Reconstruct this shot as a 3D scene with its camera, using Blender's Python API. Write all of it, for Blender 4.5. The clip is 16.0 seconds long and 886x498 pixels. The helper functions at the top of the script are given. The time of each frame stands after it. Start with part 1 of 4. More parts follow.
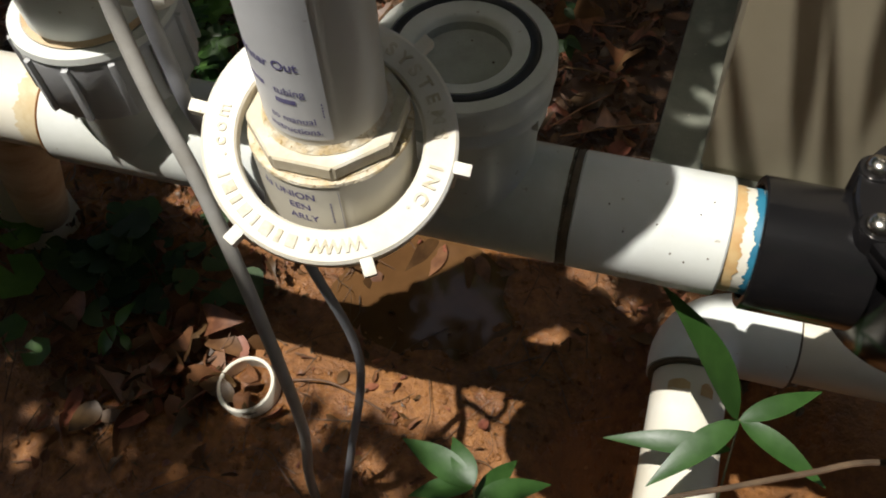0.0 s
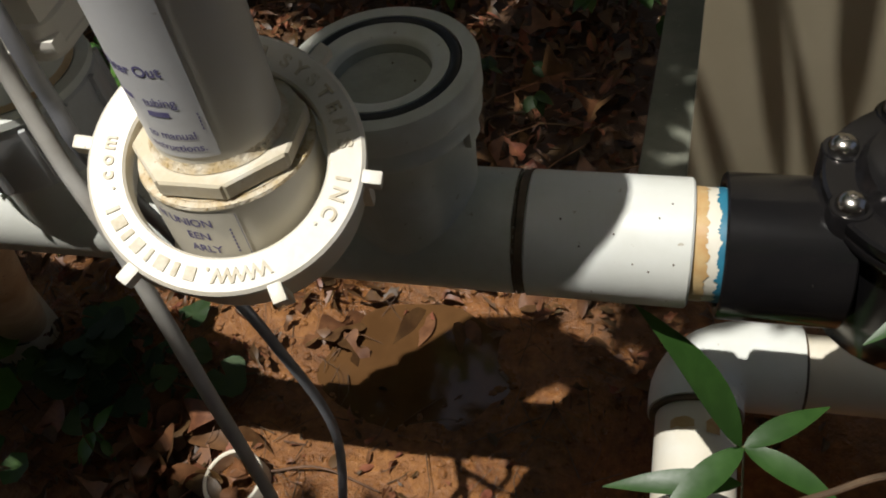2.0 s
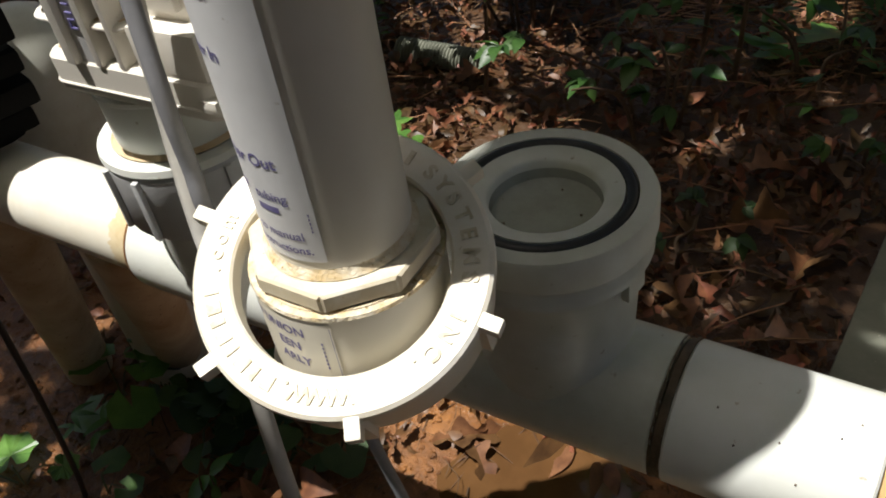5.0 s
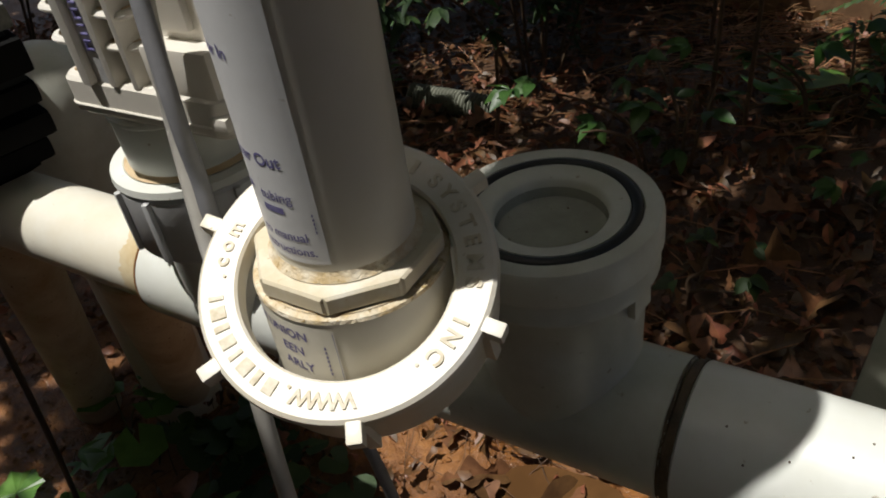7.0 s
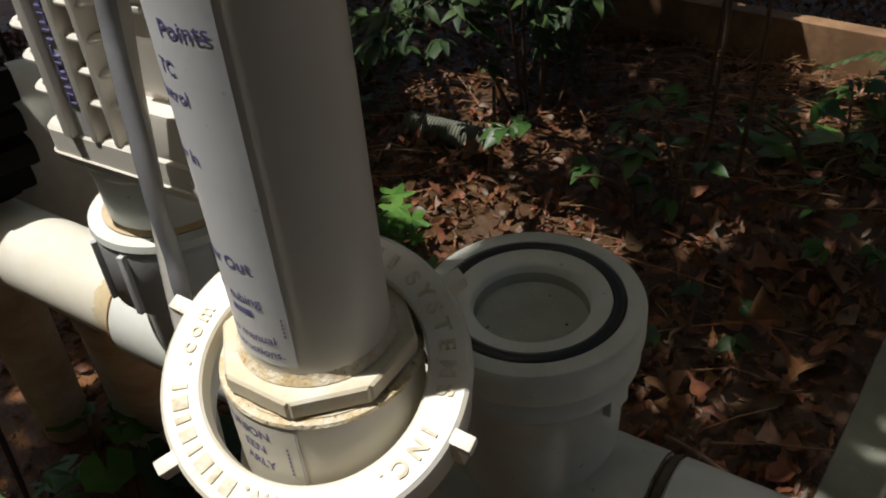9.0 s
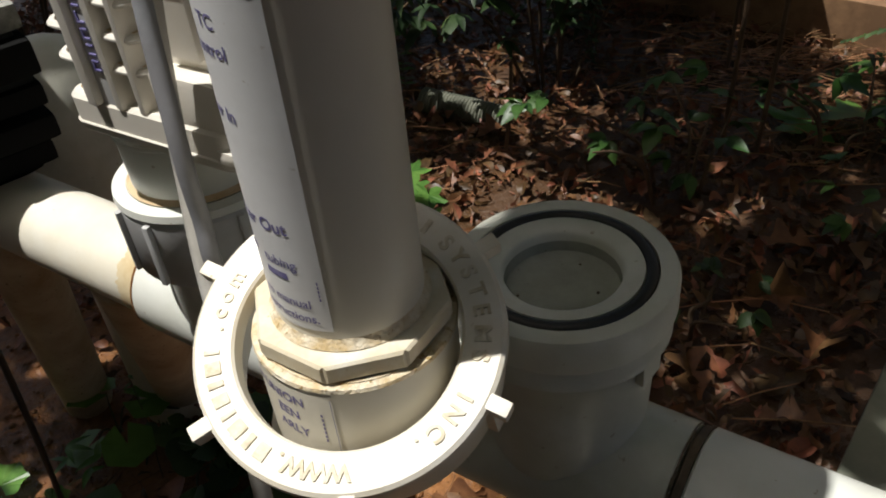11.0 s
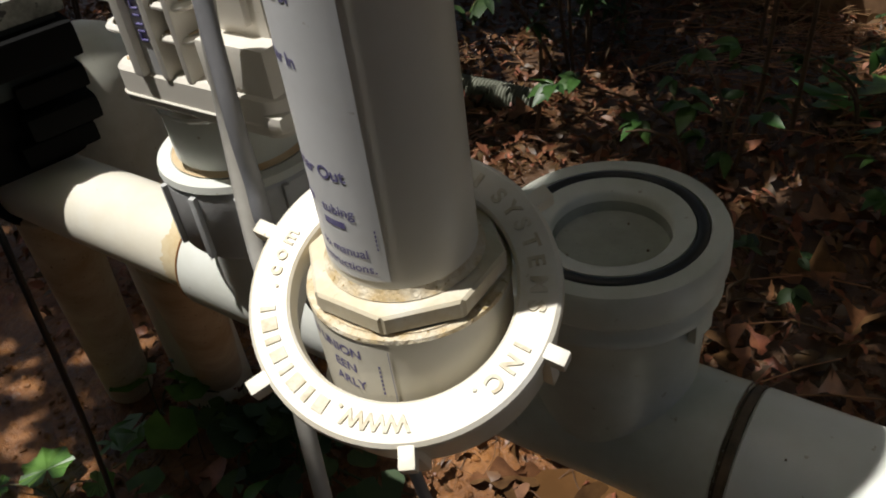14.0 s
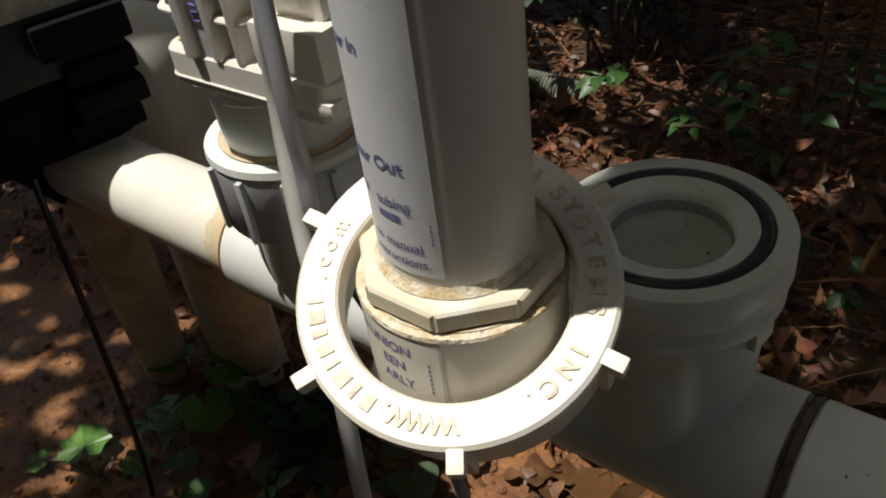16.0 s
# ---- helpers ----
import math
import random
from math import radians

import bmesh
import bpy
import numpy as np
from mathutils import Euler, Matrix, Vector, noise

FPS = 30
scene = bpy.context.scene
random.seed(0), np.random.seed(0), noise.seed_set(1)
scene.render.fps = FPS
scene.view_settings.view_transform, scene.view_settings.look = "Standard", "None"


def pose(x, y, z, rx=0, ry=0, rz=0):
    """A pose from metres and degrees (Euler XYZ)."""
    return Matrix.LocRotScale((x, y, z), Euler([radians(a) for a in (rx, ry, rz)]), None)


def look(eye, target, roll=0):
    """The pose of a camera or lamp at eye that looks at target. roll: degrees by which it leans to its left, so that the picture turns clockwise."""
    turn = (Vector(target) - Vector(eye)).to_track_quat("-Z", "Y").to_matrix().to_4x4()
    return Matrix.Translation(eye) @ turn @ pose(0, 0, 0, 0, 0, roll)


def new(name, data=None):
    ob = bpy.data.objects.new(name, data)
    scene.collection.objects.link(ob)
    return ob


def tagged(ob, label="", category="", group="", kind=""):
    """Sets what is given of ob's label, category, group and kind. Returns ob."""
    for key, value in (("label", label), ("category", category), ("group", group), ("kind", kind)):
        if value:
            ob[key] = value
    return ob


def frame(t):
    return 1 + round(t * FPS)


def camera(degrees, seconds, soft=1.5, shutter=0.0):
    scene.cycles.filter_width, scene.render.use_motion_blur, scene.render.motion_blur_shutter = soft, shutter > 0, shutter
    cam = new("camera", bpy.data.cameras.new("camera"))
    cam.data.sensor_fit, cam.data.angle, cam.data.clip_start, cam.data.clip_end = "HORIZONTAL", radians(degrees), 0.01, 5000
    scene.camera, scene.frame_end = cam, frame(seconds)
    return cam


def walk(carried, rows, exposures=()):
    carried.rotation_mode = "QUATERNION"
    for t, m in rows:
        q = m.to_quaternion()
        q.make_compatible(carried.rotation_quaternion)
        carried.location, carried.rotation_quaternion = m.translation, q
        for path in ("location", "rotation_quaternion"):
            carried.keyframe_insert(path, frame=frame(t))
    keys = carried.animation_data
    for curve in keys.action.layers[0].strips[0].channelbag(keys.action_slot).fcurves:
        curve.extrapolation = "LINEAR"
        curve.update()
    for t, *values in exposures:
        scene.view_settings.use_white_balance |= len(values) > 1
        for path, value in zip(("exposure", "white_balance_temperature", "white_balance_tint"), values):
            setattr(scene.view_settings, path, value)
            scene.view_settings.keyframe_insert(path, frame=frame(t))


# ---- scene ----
cam = camera(54.8, 16.0, soft=1.9)
PATH = [
    (0, (0.093, -0.314, 0.788), (-0.296, 0.754, -0.858), -5.7),
    (0.5, (0.089, -0.304, 0.785), (-0.338, 0.785, -0.837), -6.7),
    (1, (0.084, -0.298, 0.779), (-0.38, 0.79, -0.834), -7.6),
    (1.5, (0.119, -0.312, 0.749), (-0.36, 0.906, -0.763), -12.4),
    (2, (0.128, -0.312, 0.738), (-0.332, 0.921, -0.767), -12.3),
    (2.5, (0.16, -0.299, 0.715), (-0.346, 0.992, -0.726), -12.4),
    (2.7, (0.171, -0.29, 0.71), (-0.433, 1.032, -0.664), -12.4),
    (3, (0.176, -0.271, 0.704), (-0.568, 1.113, -0.533), -12.0),
    (3.1, (0.17, -0.266, 0.709), (-0.567, 1.136, -0.512), -11.7),
    (3.5, (0.154, -0.241, 0.735), (-0.684, 1.13, -0.455), -9.5),
    (4, (0.137, -0.246, 0.728), (-0.755, 1.062, -0.495), -8.9),
    (4.5, (0.135, -0.25, 0.724), (-0.761, 1.02, -0.534), -8.8),
    (5, (0.131, -0.26, 0.717), (-0.762, 0.966, -0.586), -10.2),
    (5.2, (0.133, -0.264, 0.718), (-0.756, 0.967, -0.584), -9.9),
    (7.3, (0.14, -0.271, 0.698), (-0.809, 1.017, -0.502), -10.2),
    (7.5, (0.144, -0.276, 0.69), (-0.781, 1.016, -0.524), -10.3),
    (8, (0.146, -0.272, 0.692), (-0.772, 1.034, -0.514), -10.2),
    (8.3, (0.145, -0.265, 0.701), (-0.767, 1.048, -0.5), -8.8),
    (8.5, (0.144, -0.26, 0.707), (-0.777, 1.063, -0.477), -8.2),
    (9, (0.131, -0.245, 0.724), (-0.802, 1.071, -0.458), -5.9),
    (9.5, (0.129, -0.247, 0.725), (-0.809, 1.046, -0.479), -5.5),
    (10, (0.13, -0.249, 0.72), (-0.816, 1.048, -0.472), -6.0),
    (10.2, (0.124, -0.248, 0.719), (-0.81, 1.041, -0.492), -6.0),
    (12.5, (0.124, -0.259, 0.711), (-0.854, 0.995, -0.502), -8.2),
    (13, (0.127, -0.264, 0.706), (-0.849, 0.977, -0.522), -8.5),
    (13.5, (0.13, -0.265, 0.707), (-0.843, 0.973, -0.526), -8.8),
    (14, (0.12, -0.261, 0.708), (-0.873, 0.972, -0.514), -9.1),
    (14.5, (0.114, -0.251, 0.713), (-0.929, 0.977, -0.473), -8.5),
    (15, (0.111, -0.254, 0.708), (-0.942, 0.949, -0.493), -8.5),
    (15.5, (0.107, -0.255, 0.707), (-0.95, 0.929, -0.51), -8.6),
    (16, (0.109, -0.257, 0.704), (-0.944, 0.915, -0.527), -9.1),
]
EXPOSURES = [(0.0, 0.12), (1.0, 0.08), (2.0, -0.2), (2.7, -0.3), (3.1, 0.0), (3.5, 0.55), (4.0, 0.75), (4.5, 0.65), (5.0, 0.45), (5.6, 0.25), (7.3, -0.2), (8.3, -0.15), (9.0, -0.05),
             (9.6, 0.1), (10.2, 0.1), (12.3, 0.05), (14.0, -0.02), (16.0, -0.02)]
walk(cam, [(t, look(eye, target, roll)) for t, eye, target, roll in PATH], EXPOSURES)

# ---- world and sun ----
world = bpy.data.worlds.new("sky")
scene.world = world
world.use_nodes = True
wn = world.node_tree.nodes
sky = wn.new("ShaderNodeTexSky")
sky.sky_type = "NISHITA"
sky.sun_disc = False
sky.air_density, sky.dust_density, sky.ozone_density = 0.8, 6.0, 0.4     # hazy, pale sky
SUN = Vector((-0.21, -0.20, 1.0)).normalized()      # towards the sun
sky.sun_elevation = math.asin(SUN.z)
sky.sun_rotation = math.atan2(SUN.x, SUN.y)
world.node_tree.links.new(sky.outputs[0], wn["Background"].inputs[0])
wn["Background"].inputs[1].default_value = 0.072
sun_data = bpy.data.lights.new("sun", "SUN")
sun_data.energy, sun_data.angle, sun_data.color = 5.0, radians(0.55), (1.0, 0.97, 0.92)
sun = new("sun", sun_data)
sun.matrix_world = look(SUN * 6, (0, 0, 0))


# ---- materials ----
def material(name, base, second=None, rough=0.5, metal=0.0, scale=20.0, amount=0.5, bump=0.2, bump_scale=150.0,
             speck=None, speck_at=0.68, spread=0.0, per="object", coords="Object", rough_var=0.1, dist=0.001,
             coat=0.0, trans=0.0):
    """Two-scale procedural surface: broad stains from base to second, fine specks, bump, random tint."""
    m = bpy.data.materials.new(name)
    m.use_nodes = True
    nt = m.node_tree
    N, L = nt.nodes, nt.links
    b = N["Principled BSDF"]
    b.inputs["Metallic"].default_value = metal
    b.inputs["Coat Weight"].default_value = coat
    tc = N.new("ShaderNodeTexCoord")
    n1 = N.new("ShaderNodeTexNoise")
    n1.inputs["Scale"].default_value, n1.inputs["Detail"].default_value = scale, 6
    n1.inputs["Roughness"].default_value = 0.62
    L.new(tc.outputs[coords], n1.inputs["Vector"])
    r1 = N.new("ShaderNodeValToRGB")
    r1.color_ramp.elements[0].position, r1.color_ramp.elements[1].position = 0.5 - 0.2 * amount, 0.5 + 0.25 * (1.1 - amount) + 0.1
    r1.color_ramp.elements[0].color = (*(second or base), 1)
    r1.color_ramp.elements[1].color = (*base, 1)
    L.new(n1.outputs["Fac"], r1.inputs[0])
    col = r1.outputs[0]
    n2 = N.new("ShaderNodeTexNoise")
    n2.inputs["Scale"].default_value, n2.inputs["Detail"].default_value = bump_scale, 4
    L.new(tc.outputs[coords], n2.inputs["Vector"])
    if speck:
        r2 = N.new("ShaderNodeValToRGB")
        r2.color_ramp.elements[0].position, r2.color_ramp.elements[1].position = speck_at, speck_at + 0.06
        L.new(n2.outputs["Fac"], r2.inputs[0])
        mx = N.new("ShaderNodeMix")
        mx.data_type = "RGBA"
        L.new(r2.outputs[0], mx.inputs["Factor"])
        L.new(col, mx.inputs["A"])
        mx.inputs["B"].default_value = (*speck, 1)
        col = mx.outputs["Result"]
    if spread:
        src = N.new("ShaderNodeObjectInfo").outputs["Random"] if per == "object" else N.new("ShaderNodeNewGeometry").outputs["Random Per Island"]
        hsv = N.new("ShaderNodeHueSaturation")
        mr = N.new("ShaderNodeMapRange")
        mr.inputs["To Min"].default_value, mr.inputs["To Max"].default_value = 1 - spread, 1 + spread
        L.new(src, mr.inputs["Value"])
        L.new(mr.outputs[0], hsv.inputs["Value"])
        mh = N.new("ShaderNodeMapRange")
        mh.inputs["To Min"].default_value, mh.inputs["To Max"].default_value = 0.5 + 0.04 * spread, 0.5 - 0.04 * spread
        L.new(src, mh.inputs["Value"])
        L.new(mh.outputs[0], hsv.inputs["Hue"])
        L.new(col, hsv.inputs["Color"])
        col = hsv.outputs[0]
    L.new(col, b.inputs["Base Color"])
    rr = N.new("ShaderNodeMapRange")
    rr.inputs["To Min"].default_value, rr.inputs["To Max"].default_value = max(rough - rough_var, 0.03), min(rough + rough_var, 1)
    L.new(n1.outputs["Fac"], rr.inputs["Value"])
    L.new(rr.outputs[0], b.inputs["Roughness"])
    if bump:
        bp = N.new("ShaderNodeBump")
        bp.inputs["Strength"].default_value, bp.inputs["Distance"].default_value = bump, dist
        L.new(n2.outputs["Fac"], bp.inputs["Height"])
        L.new(bp.outputs[0], b.inputs["Normal"])
    if trans:
        tr = N.new("ShaderNodeBsdfTranslucent")
        L.new(col, tr.inputs["Color"])
        ms = N.new("ShaderNodeMixShader")
        ms.inputs[0].default_value = trans
        L.new(b.outputs[0], ms.inputs[1])
        L.new(tr.outputs[0], ms.inputs[2])
        L.new(ms.outputs[0], N["Material Output"].inputs["Surface"])
    return m


PVC = material("pvc_white", (0.80, 0.82, 0.78), (0.70, 0.71, 0.64), 0.34, scale=14, amount=0.6, bump=0.08, bump_scale=170, speck=(0.45, 0.40, 0.30), speck_at=0.70)
PVC_OLD = material("pvc_aged_cream", (0.80, 0.78, 0.69), (0.74, 0.68, 0.54), 0.42, scale=18, amount=0.4, bump=0.1, bump_scale=220, speck=(0.30, 0.22, 0.12), speck_at=0.72)
PVC_LEG = material("pvc_weathered_tan", (0.68, 0.60, 0.44), (0.44, 0.31, 0.17), 0.6, scale=16, amount=0.8, bump=0.35, bump_scale=200, speck=(0.2, 0.1, 0.05), speck_at=0.66)
# white PVC again, duller: the shade on these fittings is in the colour
PVC_SHADE = material("pvc_shaded", (0.72, 0.73, 0.66), (0.58, 0.58, 0.49), 0.36, scale=22, amount=0.7, bump=0.1, bump_scale=170, speck=(0.42, 0.38, 0.28), speck_at=0.70)
PVC_STAIN = material("pvc_tan_stain", (0.74, 0.65, 0.45), (0.60, 0.47, 0.27), 0.45, scale=50, amount=0.6, bump=0.1, bump_scale=220)
NUT_GREY = material("nut_grey", (0.60, 0.61, 0.62), (0.50, 0.50, 0.49), 0.40, scale=30, bump=0.08, bump_scale=260)
CELL = material("cell_plastic", (0.78, 0.76, 0.68), (0.70, 0.66, 0.56), 0.33, scale=10, bump=0.05, bump_scale=240, speck=(0.4, 0.35, 0.28), speck_at=0.75)
COLLAR = material("collar_plastic", (0.84, 0.83, 0.78), (0.74, 0.68, 0.55), 0.38, scale=26, amount=0.3, bump=0.1, bump_scale=320, speck=(0.50, 0.42, 0.28), speck_at=0.7)
SCUM = material("scale_crust", (0.80, 0.76, 0.64), (0.56, 0.42, 0.22), 0.7, scale=120, amount=0.6, bump=0.7, bump_scale=420, speck=(0.36, 0.25, 0.1), speck_at=0.62, dist=0.002)
SCALE = material("scaled_plastic", (0.80, 0.78, 0.70), (0.66, 0.58, 0.42), 0.5, scale=70, amount=0.35, bump=0.25, bump_scale=380, speck=(0.48, 0.36, 0.18), speck_at=0.68)
MOLD = material("raised_mark", (0.76, 0.71, 0.58), (0.52, 0.44, 0.29), 0.5, scale=140, amount=0.7, bump=0.3, bump_scale=400)
FILM = material("label_film", (0.81, 0.82, 0.83), (0.72, 0.72, 0.72), 0.4, scale=24, bump=0.05, bump_scale=200, speck=(0.5, 0.47, 0.42), speck_at=0.72)
INK = material("label_ink", (0.10, 0.08, 0.27), (0.2, 0.19, 0.36), 0.5, scale=300, bump=0)
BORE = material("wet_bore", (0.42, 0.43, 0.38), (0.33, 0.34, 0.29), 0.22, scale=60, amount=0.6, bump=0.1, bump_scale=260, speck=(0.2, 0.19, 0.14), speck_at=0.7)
RUBBER = material("black_rubber", (0.012, 0.012, 0.014), (0.02, 0.02, 0.02), 0.45, bump=0.05)
BLACK = material("black_plastic", (0.006, 0.006, 0.007), (0.011, 0.010, 0.01), 0.17, scale=30, rough_var=0.06, bump=0.04, bump_scale=250, speck=(0.14, 0.13, 0.1), speck_at=0.74)
BLACK_TOP = material("weathered_top", (0.42, 0.42, 0.38), (0.12, 0.12, 0.11), 0.7, scale=45, amount=0.7, bump=0.3, speck=(0.05, 0.05, 0.05), speck_at=0.6)
TEAL = material("teal_paint", (0.012, 0.030, 0.032), (0.006, 0.010, 0.010), 0.7)
BOX = material("beige_housing", (0.82, 0.81, 0.77), (0.72, 0.68, 0.60), 0.42, scale=16, amount=0.35, bump=0.08, bump_scale=240, speck=(0.4, 0.3, 0.18), speck_at=0.73)
GRIME = material("brown_grime", (0.46, 0.30, 0.15), (0.62, 0.48, 0.30), 0.7, scale=60, bump=0.3)
CABLE = material("grey_cable", (0.46, 0.45, 0.42), (0.36, 0.34, 0.30), 0.45, scale=40, bump=0.1)
CABLE_DARK = material("dark_grey_cable", (0.27, 0.28, 0.30), (0.19, 0.19, 0.20), 0.5, scale=40, bump=0.1)
CHROME = material("steel_bolt", (0.72, 0.70, 0.66), (0.45, 0.40, 0.34), 0.22, metal=1.0, scale=60, bump=0.05)
GLUE_BLACK = material("black_joint", (0.03, 0.024, 0.016), (0.15, 0.105, 0.06), 0.6, scale=90, amount=0.7, bump=0.4, bump_scale=300)
GLUE_RUST = material("rust_joint", (0.42, 0.19, 0.06), (0.3, 0.14, 0.05), 0.6, scale=80)
GLUE_ORANGE = material("amber_primer", (0.52, 0.29, 0.11), (0.62, 0.45, 0.22), 0.35, scale=70, amount=0.7, bump=0.1)
GLUE_BLUE = material("blue_cement", (0.02, 0.13, 0.22), (0.03, 0.2, 0.3), 0.45, scale=60)
TAN = material("tan_sheet_metal", (0.49, 0.435, 0.31), (0.42, 0.365, 0.25), 0.42, scale=6, bump=0.04, bump_scale=120, speck=(0.1, 0.07, 0.04), speck_at=0.76)
CONCRETE = material("pad_concrete", (0.24, 0.24, 0.19), (0.14, 0.15, 0.11), 0.8, scale=16, amount=0.6, bump=0.4, bump_scale=120, speck=(0.5, 0.48, 0.4), speck_at=0.7)
# colour of the unseen added wall, set for the fill it bounces
FILL_WALL = material("unseen_wall_grey", (0.30, 0.28, 0.24), (0.22, 0.20, 0.17), 0.8, scale=8, bump=0.4, bump_scale=60)
# near black with its sheen cut: the actuator's shade is in this material
MATTE_SHADE = material("matte_black_shade", (0.005, 0.005, 0.005), (0.008, 0.008, 0.008), 0.85, bump=0.1)
MATTE_SHADE.node_tree.nodes["Principled BSDF"].inputs["Specular IOR Level"].default_value = 0.08
BOARD = material("weathered_board", (0.38, 0.22, 0.11), (0.18, 0.10, 0.05), 0.8, scale=12, bump=0.4, bump_scale=90)
LITTER = material("dead_leaf", (0.245, 0.115, 0.046), (0.10, 0.043, 0.018), 0.5, scale=40, amount=0.6, bump=0.3, bump_scale=160, spread=0.6, per="island", trans=0.12)
TWIG = material("twig_bark", (0.17, 0.10, 0.055), (0.08, 0.045, 0.025), 0.8, scale=60, bump=0.4, spread=0.35, per="island")
STRAW = material("pine_straw", (0.42, 0.24, 0.11), (0.26, 0.13, 0.06), 0.7, scale=40, bump=0.1, spread=0.4, per="island")
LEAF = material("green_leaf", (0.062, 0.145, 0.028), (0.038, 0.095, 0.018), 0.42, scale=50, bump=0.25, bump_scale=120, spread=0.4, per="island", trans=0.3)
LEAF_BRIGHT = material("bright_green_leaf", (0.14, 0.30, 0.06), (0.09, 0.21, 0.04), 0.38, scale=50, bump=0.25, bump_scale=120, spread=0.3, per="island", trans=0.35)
# dark foliage of the shaded plants; some of their shade is in this colour
LEAF_DARK_SHADE = material("dark_green_shade_leaf", (0.048, 0.092, 0.02), (0.028, 0.062, 0.013), 0.58, scale=50, bump=0.2, bump_scale=120, spread=0.5, per="island", trans=0.25)
STEM = material("green_stem", (0.10, 0.15, 0.05), (0.10, 0.08, 0.04), 0.6, scale=60, bump=0.1)
BARK = material("bark", (0.13, 0.10, 0.07), (0.06, 0.045, 0.03), 0.9, scale=20, bump=0.8, bump_scale=50, dist=0.01)


def soil_material():
    m = bpy.data.materials.new("red_clay_soil")
    m.use_nodes = True
    nt = m.node_tree
    N, L = nt.nodes, nt.links
    b = N["Principled BSDF"]
    tc = N.new("ShaderNodeTexCoord")

    def noise_tex(scale, detail=8):
        n = N.new("ShaderNodeTexNoise")
        n.inputs["Scale"].default_value, n.inputs["Detail"].default_value, n.inputs["Roughness"].default_value = scale, detail, 0.65
        L.new(tc.outputs["Object"], n.inputs["Vector"])
        return n
    a, f, w, g = noise_tex(9), noise_tex(90), noise_tex(5), noise_tex(330, 3)
    r = N.new("ShaderNodeValToRGB")
    e = r.color_ramp.elements
    e[0].position, e[0].color = 0.30, (0.055, 0.024, 0.011, 1)
    e[1].position, e[1].color = 0.72, (0.45, 0.20, 0.058, 1)
    e.new(0.5).color = (0.215, 0.088, 0.026, 1)
    mx = N.new("ShaderNodeMix")
    mx.inputs["Factor"].default_value = 0.45
    L.new(a.outputs["Fac"], mx.inputs["A"])
    L.new(f.outputs["Fac"], mx.inputs["B"])
    L.new(mx.outputs["Result"], r.inputs[0])
    # dark brown from about a metre out, added to cut the clay's red bounce
    away = N.new("ShaderNodeVectorMath")
    away.operation = "DISTANCE"
    away.inputs[1].default_value = (-0.26, 0.0, 0.0)
    oval = N.new("ShaderNodeVectorMath")
    oval.operation = "MULTIPLY"
    oval.inputs[1].default_value = (0.7, 2.4, 1.0)
    L.new(tc.outputs["Object"], oval.inputs[0])
    L.new(oval.outputs[0], away.inputs[0])
    wander = N.new("ShaderNodeMath")
    wander.operation = "MULTIPLY_ADD"
    wander.inputs[1].default_value = 0.9
    L.new(w.outputs["Fac"], wander.inputs[0])
    L.new(away.outputs["Value"], wander.inputs[2])
    edge = N.new("ShaderNodeMapRange")
    edge.inputs["From Min"].default_value, edge.inputs["From Max"].default_value = 1.0, 1.25
    L.new(wander.outputs[0], edge.inputs["Value"])
    hm = N.new("ShaderNodeMix")
    hm.data_type = "RGBA"
    L.new(edge.outputs[0], hm.inputs["Factor"])
    L.new(r.outputs[0], hm.inputs["A"])
    hm.inputs["B"].default_value = (0.085, 0.044, 0.021, 1)
    L.new(hm.outputs["Result"], b.inputs["Base Color"])
    rr = N.new("ShaderNodeMapRange")
    rr.inputs["From Min"].default_value, rr.inputs["From Max"].default_value = 0.4, 0.6
    rr.inputs["To Min"].default_value, rr.inputs["To Max"].default_value = 0.10, 0.55
    L.new(w.outputs["Fac"], rr.inputs["Value"])
    L.new(rr.outputs[0], b.inputs["Roughness"])
    bp = N.new("ShaderNodeBump")
    bp.inputs["Strength"].default_value, bp.inputs["Distance"].default_value = 1.0, 0.010
    L.new(mx.outputs["Result"], bp.inputs["Height"])
    fine = N.new("ShaderNodeBump")
    fine.inputs["Strength"].default_value, fine.inputs["Distance"].default_value = 0.6, 0.0018
    L.new(g.outputs["Fac"], fine.inputs["Height"])
    L.new(bp.outputs[0], fine.inputs["Normal"])
    L.new(fine.outputs[0], b.inputs["Normal"])
    return m


SOIL = soil_material()
PUDDLE = material("muddy_water", (0.14, 0.070, 0.027), (0.09, 0.044, 0.017), 0.05, scale=12, bump=0.08, bump_scale=40, rough_var=0.03)


# ---- mesh helpers ----
def mesh_object(name, bm, mat, parent=None, smooth=True):
    me = bpy.data.meshes.new(name)
    bm.normal_update()
    bm.to_mesh(me)
    bm.free()
    for p in me.polygons:
        p.use_smooth = smooth
    if smooth:
        me.set_sharp_from_angle(angle=radians(38))
    me.materials.append(mat)
    ob = new(name, me)
    if parent:
        ob.parent = parent
    return ob


def part(name, bm, mat, parent, label="", smooth=True):
    ob = mesh_object(name, bm, mat, parent, smooth)
    if label:
        ob["label"] = label
    return ob


def thing(name, label, category, group="", kind="", at=(0, 0, 0)):
    ob = new(name)
    ob.empty_display_size = 0.02
    ob.location = at
    return tagged(ob, label, category, group, kind)


def frame_along(a, b):
    a, b = Vector(a), Vector(b)
    return Matrix.Translation(a) @ (b - a).to_track_quat("Z", "Y").to_matrix().to_4x4(), (b - a).length


